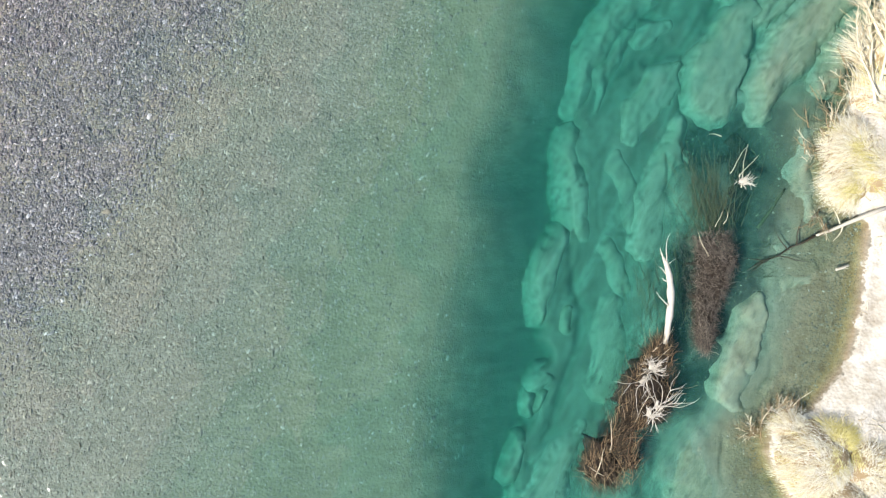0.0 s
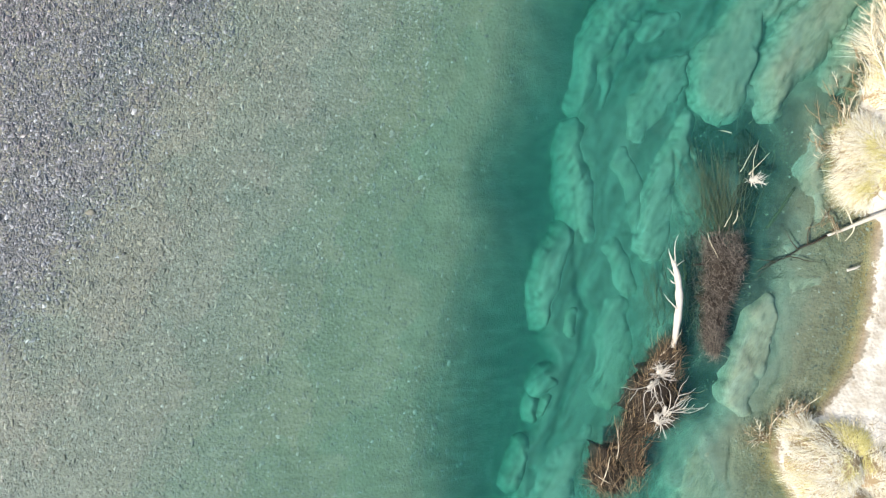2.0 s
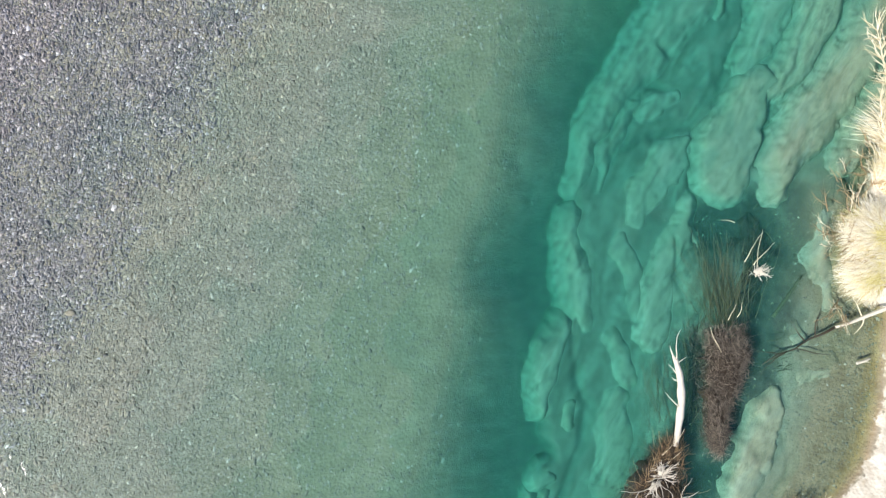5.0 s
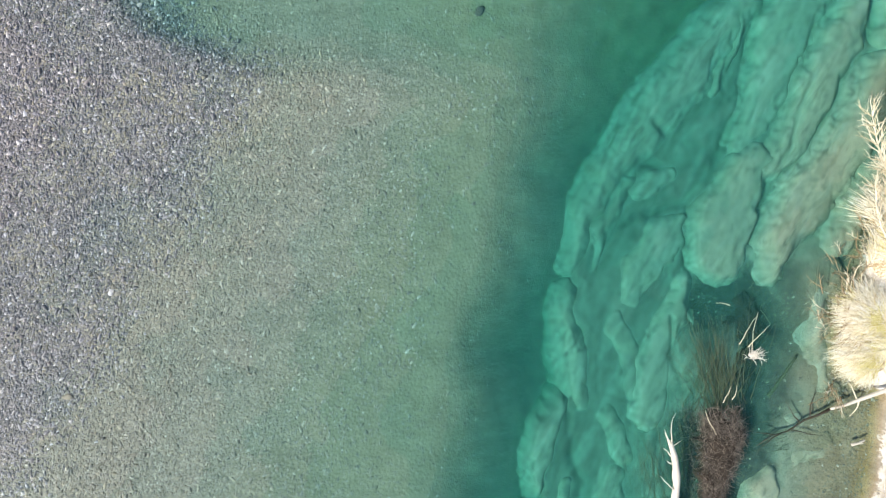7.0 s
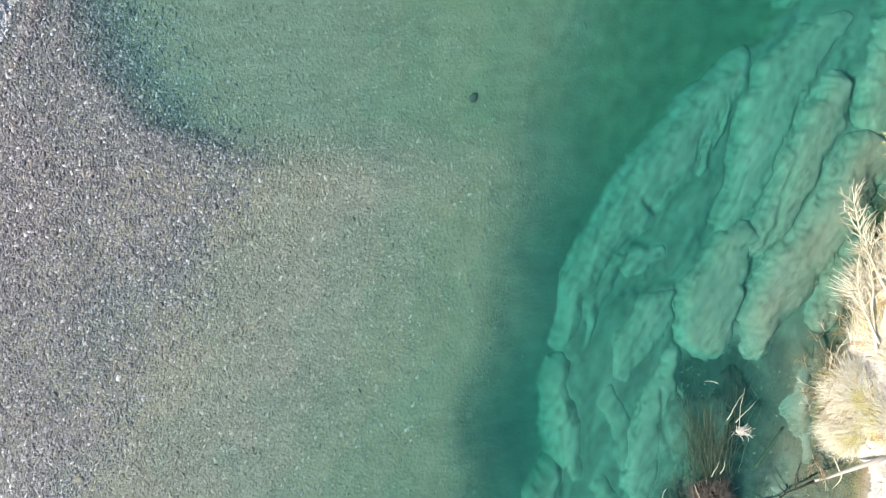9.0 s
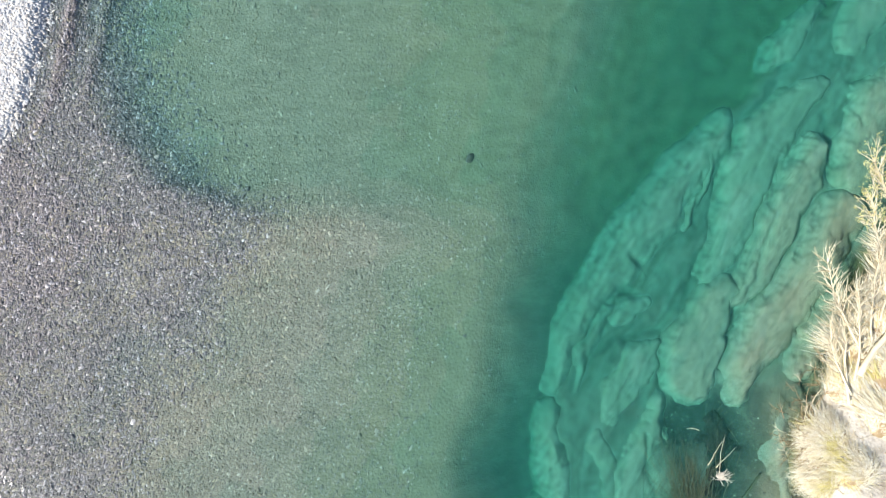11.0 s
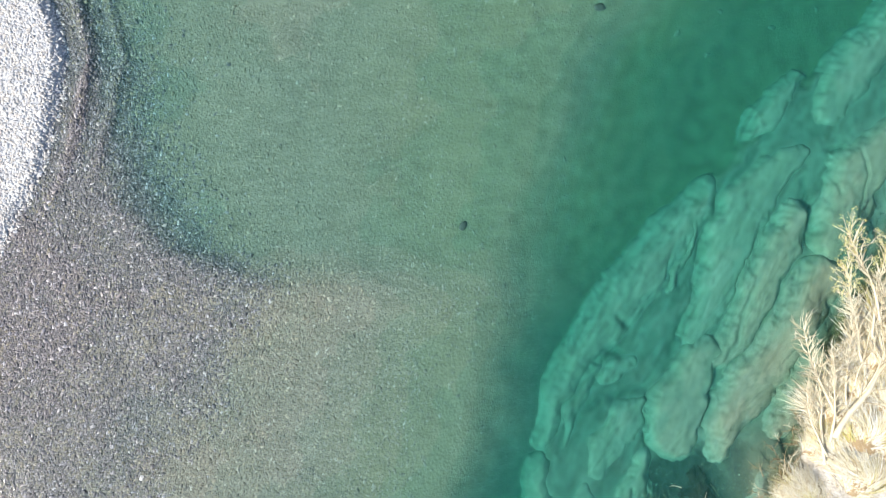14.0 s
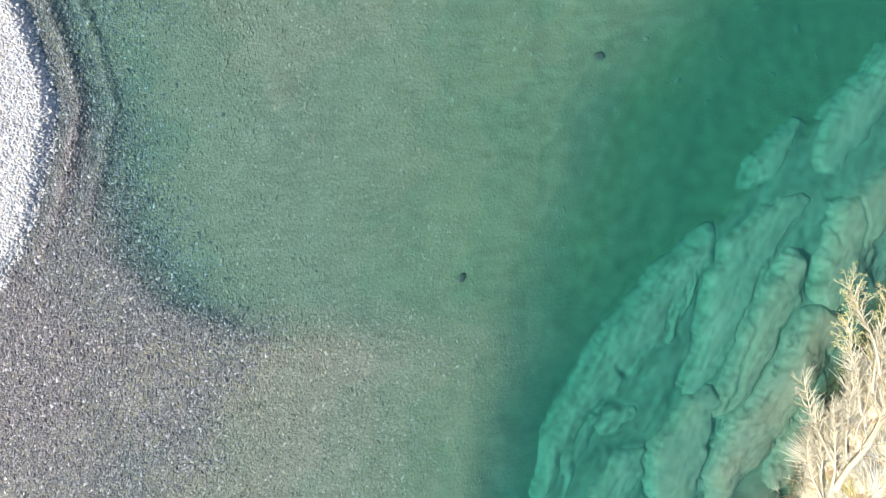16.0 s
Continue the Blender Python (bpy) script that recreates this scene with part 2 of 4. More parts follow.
M_REED = fibre_material("drowned_reeds", [(0.0, (0.026, 0.031, 0.018)), (0.5, (0.066, 0.080, 0.042)), (0.9, (0.125, 0.140, 0.075)), (1.0, (0.27, 0.26, 0.17))], 0.6)
M_THATCH = fibre_material("brown_thatch", [(0.0, (0.30, 0.22, 0.12)), (1.0, (0.38, 0.28, 0.16))], 0.9, 8.0)
M_SHINGLE = stone_material("shallow_shingle", [(0.0, (0.05, 0.048, 0.03)), (0.4, (0.13, 0.118, 0.078)), (0.8, (0.22, 0.20, 0.14)), (1.0, (0.38, 0.36, 0.29))], 0.6, 0.3)
M_SKIN = water_surface_material()


# ---- mesh helpers ----
class Mesher:
    """Gathers points and faces for one mesh."""

    def __init__(self):
        self.points, self.faces = [], []

    def add(self, points, faces):
        base = len(self.points)
        self.points += [tuple(map(float, p)) for p in points]
        self.faces += [tuple(base + i for i in f) for f in faces]

    def tube(self, path, r0, r1, sides=6, knots=0.0, belly=0.0):
        """A round, tapering limb along a path, closed at both ends."""
        path = [Vector(p) for p in path]
        points, faces, count = [], [], len(path)
        for i, p in enumerate(path):
            way = (path[min(i + 1, count - 1)] - path[max(i - 1, 0)]).normalized()
            side = way.cross(Vector((0, 0, 1)))
            side = side.normalized() if side.length > 1e-3 else Vector((1, 0, 0))
            over = side.cross(way)
            r = (r0 + (r1 - r0) * i / (count - 1)) * (1 + belly * math.sin(math.pi * i / (count - 1))) * (1 + knots * random.uniform(-1, 1))
            for k in range(sides):
                a = 2 * math.pi * k / sides
                points.append(p + (side * math.cos(a) + over * math.sin(a)) * r * (1 + 0.5 * knots * random.uniform(-1, 1)))
        for i in range(count - 1):
            for k in range(sides):
                a, b = i * sides + k, i * sides + (k + 1) % sides
                faces.append((a, b, b + sides, a + sides))
        faces += [tuple(range(sides))[::-1], tuple((count - 1) * sides + k for k in range(sides))]
        self.add(points, faces)

    def blade(self, root, way, length, width, droop):
        """A folded grass blade that bends over."""
        root, way = Vector(root), Vector(way).normalized()
        side = way.cross(Vector((0, 0, 1)))
        side = side.normalized() if side.length > 1e-3 else Vector((1, 0, 0))
        points = []
        for i in range(4):
            s = i / 3
            p = root + way * (length * s) + Vector((0, 0, -droop * length * s * s))
            w = width * (1 - 0.85 * s)
            points += [p - side * w, p + Vector((0, 0, -0.3 * w)), p + side * w]
        faces = []
        for i in range(3):
            a = 3 * i
            faces += [(a, a + 1, a + 4, a + 3), (a + 1, a + 2, a + 5, a + 4)]
        self.add(points, faces)

    def mesh(self, name, material, smooth=True):
        data = bpy.data.meshes.new(name)
        data.from_pydata(self.points, [], self.faces)
        data.materials.append(material)
        if smooth:
            data.shade_smooth()
        return data


def part(name, mesher, material, parent, label=""):
    ob = new(name, mesher.mesh(name, material))
    ob.parent = parent
    return tagged(ob, label)


def thing(name, x, y, z, label, category, group="", kind=""):
    ob = new(name)
    ob.location = (x, y, z)
    return tagged(ob, label, category, group, kind)


def smoothstep(a, b, v):
    s = np.clip((v - a) / (b - a), 0, 1)
    return s * s * (3 - 2 * s)


LATTICES = {}


def lattice(seed):
    if seed not in LATTICES:
        LATTICES[seed] = np.random.default_rng(seed).random((257, 257))
    return LATTICES[seed]


def value_noise(x, y, size, seed, octaves=3):
    """Smooth noise from -1 to 1 with features of that size in metres."""
    total, amount = 0.0, 0.0
    for o in range(octaves):
        grid, s = lattice(seed + o), size / 2**o
        u, v = np.asarray(x) / s + 57.3, np.asarray(y) / s + 91.7
        i, j = np.floor(u).astype(int), np.floor(v).astype(int)
        fu, fv = u - i, v - j
        fu, fv = fu * fu * (3 - 2 * fu), fv * fv * (3 - 2 * fv)
        a, b = grid[i % 257, j % 257], grid[(i + 1) % 257, j % 257]
        c, d = grid[i % 257, (j + 1) % 257], grid[(i + 1) % 257, (j + 1) % 257]
        total = total + (a + (b - a) * fu + (c - a) * fv + (a - b - c + d) * fu * fv) * 0.5**o
        amount += 0.5**o
    return total / amount * 2 - 1


# ---- the plan: lines across the river, x for each y ----
BAR_Y, BAR_X = (-20, 11, 14, 15, 16.9, 18.9, 20.9, 23.2, 25, 34), (-26, -17, -15.2, -14.75, -13.75, -13.1, -12.75, -13.2, -13.8, -18)
SHOAL_Y = (-9, -2, 1, 3, 5.3, 7.5, 10, 12.3, 12.9, 14, 15.5, 18.3, 21.4, 23.9, 34)
SHOAL_X = (-22, -15.5, -13, -11.6, -10, -8.8, -7.6, -5.6, -6.6, -8.8, -10.0, -10.95, -11.5, -12.4, -16)
DEEP_Y, DEEP_X = (-16, -8.4, -6, -2.6, 0, 3, 5.7, 9, 12, 15, 18, 21, 23, 26, 34), (-1.6, 0.3, 1.1, 1.8, 1.9, 2.3, 3.0, 4.0, 5.4, 6.5, 7.2, 8.3, 10, 12, 17)
SHELF_Y = (-16, -8, -6.5, -4.7, -3.5, -1.8, -0.2, 1.5, 3, 3.9, 5.8, 7.8, 9.9, 12.4, 14.5, 16.1, 17.9, 20.3, 22, 34)
SHELF_X = (1.5, 2.5, 2.7, 3.4, 3.75, 3.5, 3.6, 4.2, 4.75, 4.5, 4.85, 5.45, 7.0, 8.6, 10.4, 11.8, 13.2, 15.6, 18.7, 34)
BANK_Y = (-20, -8, -6.5, -5.6, -5.0, -3.3, -1.3, 0, 1.6, 2.2, 3.0, 4.2, 5.4, 7, 9, 10.5, 12, 14, 16, 20, 26, 40)
BANK_X = (13, 12.3, 11.5, 11.7, 13.1, 14.4, 14.9, 15.05, 15.3, 14.2, 13.7, 13.9, 14.6, 15.0, 15.8, 16.7, 17.8, 19, 20.2, 23, 28, 40)


def across(y, ys, xs, wobble=0.0, seed=0):
    x = np.interp(y, ys, xs)
    return x + wobble * value_noise(y, y * 0.3, 1.3, seed, 3) if wobble else x


# furrows and cracks between the ledges: half width, depth, then the points of the line
FURROWS_A = [
    (0.22, 0.45, (12.21, 15.34), (11.50, 13.35), (11.06, 11.55), (10.69, 10.25), (9.85, 8.97), (9.02, 8.08), (7.90, 7.71), (6.97, 7.23)),
    (0.10, 0.55, (13.89, 14.80), (13.51, 13.91), (13.29, 12.91), (13.16, 11.90), (12.84, 11.01), (12.58, 9.90), (11.99, 8.91), (11.66, 7.91), (11.23, 6.70)),
    (0.30, 0.5, (13.82, 14.20), (14.33, 14.49)),
    (0.22, 0.55, (15.89, 16.27), (15.37, 15.47), (15.81, 14.66), (15.70, 13.36), (15.28, 12.56), (14.69, 11.46), (13.96, 10.47), (13.12, 9.18), (12.07, 7.89)),
    (0.14, 0.5, (7.12, 9.14), (7.49, 9.53), (7.93, 9.46), (8.49, 9.10)),
    (0.13, 0.5, (8.06, 10.82), (8.32, 10.58)),
    (0.14, 0.7, (9.18, 7.97), (9.16, 6.76), (9.13, 5.55)),
]
FURROWS_B = [
    (0.07, 0.4, (14.90, 9.23), (14.48, 8.44), (14.01, 7.54), (13.49, 7.04)),
    (0.06, 0.3, (13.20, 8.27), (12.88, 7.47), (12.15, 6.68)),
    (0.2, 0.5, (16.08, 8.39), (14.82, 7.01), (13.99, 6.62), (14.19, 5.80)),
    (0.09, 0.4, (8.47, 4.15), (8.45, 3.14), (8.69, 2.11), (8.89, 1.60)),
    (0.08, 0.3, (7.12, 9.14), (6.38, 7.95), (6.09, 6.85)),
    (0.06, 0.35, (10.14, 13.28), (9.98, 12.48)),
    (0.06, 0.3, (10.76, 13.97), (10.54, 12.77), (10.58, 11.97)),
    (0.07, 0.25, (11.76, -1.19), (12.02, -1.89), (11.77, -2.39), (11.91, -3.38), (11.83, -3.88), (11.32, -4.38)),
    (0.05, 0.2, (10.86, -3.68), (11.02, -3.82)),
    (0.07, 0.25, (10.13, -5.96), (10.02, -6.94), (10.21, -7.64)),
    (0.05, 0.2, (8.82, -6.64), (9.18, -7.23)),
]
FURROWS_C = [
    (0.06, 0.2, (12.20, 1.42), (12.80, 0.81), (13.32, 1.42)),
    (0.05, 0.2, (13.31, 0.81), (13.70, 0.01)),
    (0.2, 0.35, (4.95, 0.83), (5.04, -0.57), (5.43, -1.76), (5.02, -2.95), (4.61, -4.14), (4.40, -5.33), (3.40, -7.09)),
    (0.06, 0.3, (16.57, 17.00), (16.43, 16.23), (16.65, 15.56)),
    (0.06, 0.3, (17.51, 17.42), (17.77, 16.20), (17.39, 14.89), (17.16, 14.23)),
    (0.2, 0.5, (17.07, 17.43), (15.95, 17.23), (15.61, 16.03), (15.38, 14.71), (15.70, 13.38), (16.14, 12.26)),
]
FURROWS_E = [
    (0.62, 0.60, (7.6, -8.2), (8.5, -5.9), (9.2, -4.5), (10.2, -2.4), (10.7, -0.6), (11.1, 0.9), (11.3, 3.0), (11.3, 4.6)),
]
FURROWS = FURROWS_A + FURROWS_B + FURROWS_C + FURROWS_E

POOL = ((8.9, -4.6), (10.0, -2.9), (10.7, -1.4), (11.1, 0.4), (11.5, 1.8), (11.9, 3.5), (11.2, 4.7), (10.4, 4.9), (9.7, 4.4))  # dead leaves and mud, with the drift's shadow put into the bed colour
MURK = ((12.3, 5.5), (12.4, 4.2), (12.1, 2.7), (11.7, 1.5))  # dark patch of bed behind the reeds
SHRUB_SHADE = ((16.1, 8.4), (14.8, 7.0), (14.0, 6.5), (14.15, 5.6))  # shade under the overhanging shrubs, painted as dark bed
LEE = ((8.0, -5.3), (8.5, -4.0), (8.75, -2.6), (8.8, -1.2), (8.9, 0.3))  # litter between the rafts of drift, their shadow painted in with it


def warp(x, y):
    return x + 0.16 * value_noise(x, y, 1.1, 71, 2) + 0.05 * value_noise(x, y, 0.3, 76, 2), y + 0.16 * value_noise(x, y, 1.1, 74, 2) + 0.05 * value_noise(x, y, 0.3, 78, 2)


def off_line(x, y, line):
    """The distance to a line of points."""
    best = np.full(np.shape(x), 99.0)
    for (ax, ay), (bx, by) in zip(line, line[1:]):
        s = np.clip(((x - ax) * (bx - ax) + (y - ay) * (by - ay)) / ((bx - ax) ** 2 + (by - ay) ** 2), 0, 1)
        best = np.minimum(best, np.hypot(x - ax - s * (bx - ax), y - ay - s * (by - ay)))
    return best


def furrows(x, y):
    """How deep the furrows and cracks cut into the rock."""
    wx, wy = warp(x, y)
    cut = np.zeros(np.shape(x))
    uneven = 1 + 0.85 * value_noise(x, y, 0.7, 92, 3)
    worn = smoothstep(-0.45, 0.15, value_noise(x, y, 1.1, 94, 2))
    for wide, down, *line in FURROWS:
        lx, ly = [p[0] for p in line], [p[1] for p in line]
        near = (wx > min(lx) - 2) & (wx < max(lx) + 2) & (wy > min(ly) - 2) & (wy < max(ly) + 2)
        if near.any():
            cut[near] = np.maximum(cut[near], down * np.exp(-((off_line(wx[near], wy[near], line) / (wide * uneven[near])) ** 2)) * worn[near])
    return cut


def rock_relief(x, y):
    """Worn clay: low swells along the current, fine ribs, and a few thin wandering cracks."""
    along, over = 0.5 * x + 0.87 * y, 0.87 * x - 0.5 * y
    swell = value_noise(along * 0.4, over, 1.5, 31, 3)
    ribs = value_noise(along * 0.28, over, 0.40, 34, 3)
    line = value_noise(along * 0.5, over, 1.9, 37, 3)
    crack = np.exp(-((line / 0.016) ** 2)) * smoothstep(0.0, 0.4, value_noise(x, y, 2.3, 40, 1))
    pit = smoothstep(0.5, 0.66, value_noise(along * 0.7, over, 0.45, 55, 2)) * smoothstep(-0.2, 0.3, value_noise(x, y, 2.9, 57, 1))
    lift = 3.2 * value_noise(along * 0.3, over, 1.5, 61, 4) + 0.5 * value_noise(x, y, 0.35, 66, 2)
    tread = np.floor(lift)
    strata = (tread + smoothstep(0.45, 0.95, lift - tread)) / 3.2
    return 0.05 * swell + 0.028 * ribs - 0.06 * crack - 0.05 * pit + 0.17 * strata


def bed(x, y):
    """The height of the ground, and how much of it is rock, silt, dry gravel and bank."""
    bar, shoal = across(y, BAR_Y, BAR_X, 0.15, 11), across(y, SHOAL_Y, SHOAL_X, 0.25, 12)
    deep, shelf, bank = across(y, DEEP_Y, DEEP_X), across(y, SHELF_Y, SHELF_X, 0.2, 14), across(y, BANK_Y, BANK_X, 0.12, 15)
    n1, n2, n3 = value_noise(x, y, 2.6, 21), value_noise(x, y, 0.7, 22), value_noise(x, y, 6.0, 23)
    # gravel: a shoal under a hand's depth of water, then a long slope down into the channel
    step = smoothstep(11.6, 14.6, y)
    fall = smoothstep(0, 1, (x - shoal) / np.maximum(deep - shoal, 1))
    ledge = step * np.exp(-np.clip(x - shoal, 0, 50) / 5.0)
    z = -0.03 - 0.06 * smoothstep(-6, 0, x - shoal) - 0.05 * smoothstep(-1.0, 2.5, x - shoal) - 0.37 * ledge * smoothstep(-1.3, 1.3, x - shoal) - 0.09 * step * smoothstep(0, 4, x - shoal) - (0.36 + 0.05 * n3) * fall**1.6
    z = z + 0.035 * n1 + 0.015 * n2 + 0.05 * n3 * fall
    # wave-built ridges along the dry bar
    off = x - bar
    z = z + 0.13 * np.exp(-(((off - 0.85) / 0.22) ** 2)) * smoothstep(14, 19, y) + 0.10 * np.exp(-(((off - 1.9 + 0.2 * n1) / 0.2) ** 2)) * smoothstep(15, 19, y)
    dry = smoothstep(0.12, -0.12, off + 0.12 * n2)
    z = z + (0.20 + 0.14 * smoothstep(16, 20, y)) * smoothstep(0.15, -0.4, off) + 0.25 * smoothstep(-3, -12, off)
    # the channel
    wide = 1 + 0.7 * smoothstep(9, 16, y)
    pit = smoothstep(-2.1 * wide, 2.8 * wide, x - deep + 0.5 * n1 + 0.8 * n3) * smoothstep(1.1, 0.0, x - shelf + 0.4 * n2)
    z = z - (1.38 + 0.08 * n1 - 0.30 * smoothstep(9, 17, y)) * pit
    # the shelf of clay bedrock, furrowed along the current
    rock = smoothstep(-0.05, 0.85, x - shelf + 0.5 * n2)
    share = np.clip((x - shelf) / np.maximum(bank - shelf, 1), 0, 1)
    calm = smoothstep(8, 4, y)
    top = (-1.42 + 0.75 * share) * (1 - calm) + (-1.14 + 0.88 * smoothstep(0.15, 0.9, share)) * calm + (0.7 * rock_relief(x, y) + 0.03 * n2) * (1 - 0.5 * calm * share)
    top = top - 0.45 * furrows(x, y) * smoothstep(0, 1, 3 - 2 * share)
    z = z * (1 - rock) + np.minimum(top, -0.06) * rock
    wx, wy = warp(x, y)
    muck_shade = np.exp(-((off_line(wx, wy, POOL) / (0.78 + 0.2 * n2 + 0.35 * smoothstep(0.5, 3.0, y))) ** 2))
    z = z - 0.5 * muck_shade * rock * smoothstep(1.0, 4.0, y)
    muck_shade = np.maximum(muck_shade, 0.95 * np.exp(-((off_line(wx, wy, LEE) / (0.60 + 0.2 * n2)) ** 2)))
    for line, wide, share_of in ((MURK, 0.75, 0.85), (SHRUB_SHADE, 0.42, 0.8)):
        muck_shade = np.maximum(muck_shade, share_of * np.exp(-((off_line(wx, wy, line) / (wide + 0.2 * n2)) ** 2)))
    silt = smoothstep(0.62, 0.88, share + 0.10 * n1) * rock * np.maximum(smoothstep(9, 4, y), smoothstep(-1.0, -0.2, x - bank)) * (1 - 0.85 * muck_shade)
    # the bank
    land = smoothstep(-0.25, 0.1, x - bank)
    z = z * (1 - land) + (0.16 + 0.5 * smoothstep(0, 1.6, x - bank) + 0.10 * n1 + 0.04 * n2 + 0.7 * smoothstep(6, 40, x - bank)) * land
    return z, rock * (1 - silt), silt * (1 - land), dry, np.clip(0.5 + 0.5 * (x - bank + 0.12 * value_noise(x, y, 0.35, 47, 2)), 0, 1), smoothstep(1.2, -0.6, x - shoal - 1.1 * step + 0.8 * n1), np.clip(0.9 * smoothstep(0.15, 0.75, pit) * smoothstep(7, 16, y) + 0.4 * smoothstep(0.25, 0.85, fall) * (1 - pit) + 0.12 * step * smoothstep(0, 3, x - shoal), 0, 0.9) * (1 - rock), muck_shade * rock


def ground_z(x, y):
    return float(bed(np.array([x]), np.array([y]))[0][0])


def build_ground():
    far = 0.3 * 1.24 ** np.arange(1, 42)
    xs = np.concatenate([-17.5 - far[::-1], np.arange(-17.5, 1.0, 0.17), np.arange(1.0, 21.01, 0.085), 21 + far])
    ys = np.concatenate([-10.5 - far[::-1], np.arange(-10.5, 28.01, 0.09), 28 + far])
    gx, gy = np.meshgrid(xs, ys)
    z, rock, silt, dry, bank, shoal, algae, muck_shade = bed(gx.ravel(), gy.ravel())
    nx, ny = len(xs), len(ys)
    i = (np.arange(ny - 1)[:, None] * nx + np.arange(nx - 1)).ravel()
    quads = np.stack([i, i + 1, i + nx + 1, i + nx], 1)
    data = bpy.data.meshes.new("ground")
    data.vertices.add(nx * ny)
    data.vertices.foreach_set("co", np.stack([gx.ravel(), gy.ravel(), z], 1).ravel())
    data.loops.add(quads.size)
    data.loops.foreach_set("vertex_index", quads.ravel().astype(np.int32))
    data.polygons.add(len(quads))
    data.polygons.foreach_set("loop_start", np.arange(0, quads.size, 4, dtype=np.int32))
    data.update(calc_edges=True)
    data.validate()
    for name, values in (("rock", rock), ("silt", silt), ("dry", dry), ("bank", bank), ("shoal", shoal), ("algae", algae), ("muck_shade", muck_shade)):
        data.attributes.new(name, "FLOAT", "POINT").data.foreach_set("value", values.astype(np.float32))
    data.materials.append(M_GROUND)
    data.shade_smooth()
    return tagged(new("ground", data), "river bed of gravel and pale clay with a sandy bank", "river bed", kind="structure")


build_ground()


def build_water():
    surface = Mesher()
    surface.add([(-900, -900, 0), (900, -900, 0), (900, 900, 0), (-900, 900, 0)], [(0, 1, 2, 3)])
    water = tagged(new("water", surface.mesh("water", M_SKIN, False)), "clear turquoise river water with small ripples", "water", kind="structure")
    levels = [-0.025 - 0.052 * k - 0.0029 * k * k for k in range(20)]
    xs = np.concatenate([[-800, -200, -60, -30], np.linspace(-19, 21, 81), [34, 60, 200, 800]])
    ys = np.concatenate([[-800, -200, -60, -25], np.linspace(-12, 30, 85), [46, 60, 200, 800]])
    gx, gy = np.meshgrid(xs, ys)
    nx, ny = len(xs), len(ys)
    faces = [(j * nx + i, j * nx + i + 1, (j + 1) * nx + i + 1, (j + 1) * nx + i) for j in range(ny - 1) for i in range(nx - 1)]
    for k, level in enumerate(levels):
        thick = levels[k] - levels[k + 1] if k + 1 < len(levels) else 0.2
        layer = Mesher()
        gz = level + min(1, k) * (0.035 * value_noise(gx, gy, 3.0, 60 + 3 * k, 2) + 0.45 * thick * value_noise(gx, gy, 1.1, 160 + 3 * k, 2))
        layer.add(np.stack([gx.ravel(), gy.ravel(), gz.ravel()], 1), faces)
        part("water_layer", layer, water_layer_material(abs(thick)), water)


build_water()


# ---- ledges of the shelf: height of the top, softness of the rim, then x, y and half width along the spine ----
LEDGES_A = [
    (-1.05, 0.35, [(11.86, 15.62, 0.44), (10.30, 13.90, 0.80), (9.04, 12.22, 0.96), (7.69, 10.74, 0.76), (6.54, 9.25, 0.52), (5.70, 7.76, 0.40), (5.21, 6.26, 0.28)]),
    (-0.95, 0.15, [(15.40, 17.28, 0.44), (14.27, 16.50, 0.80), (13.32, 15.12, 0.96), (12.52, 13.63, 0.96), (11.95, 12.13, 0.90), (11.46, 10.94, 0.80), (10.99, 9.94, 0.52)]),
    (-0.60, 0.08, [(15.02, 14.83, 0.40), (14.43, 13.55, 0.75), (13.80, 12.37, 0.71), (13.24, 11.18, 0.59), (12.61, 9.90, 0.51), (11.99, 9.11, 0.32)]),
    (-0.34, 0.10, [(15.95, 12.39, 0.69), (15.23, 11.31, 0.74), (14.60, 10.14, 0.78), (13.68, 8.87, 0.82), (12.75, 7.71, 0.74), (12.03, 6.73, 0.63), (11.79, 5.64, 0.27)]),
]
LEDGES_B = [
    (-0.68, 0.08, [(11.61, 9.42, 0.50), (10.89, 8.54, 0.83), (10.30, 7.35, 1.03), (10.07, 6.25, 0.91)]),
    (-1.1, 0.07, [(8.49, 9.06, 0.36), (7.66, 8.62, 0.52)]),
    (-0.98, 0.08, [(9.02, 7.47, 0.32), (8.30, 6.89, 0.76), (7.77, 5.89, 0.84), (7.24, 5.09, 0.64)]),
    (-1.1, 0.20, [(7.06, 8.94, 0.28), (6.49, 7.94, 0.40), (6.05, 6.83, 0.36), (5.87, 5.82, 0.24)]),
    (-0.98, 0.25, [(5.04, 5.04, 0.24), (4.85, 4.12, 0.40), (5.19, 2.79, 0.52), (5.25, 1.36, 0.40)]),
    (-1.0, 0.30, [(6.58, 4.14, 0.51), (7.07, 2.90, 0.65), (7.14, 1.66, 0.57)]),
    (-0.85, 0.12, [(8.92, 5.37, 0.28), (8.43, 3.98, 0.52), (7.96, 2.78, 0.68), (7.82, 0.96, 0.76)]),
]
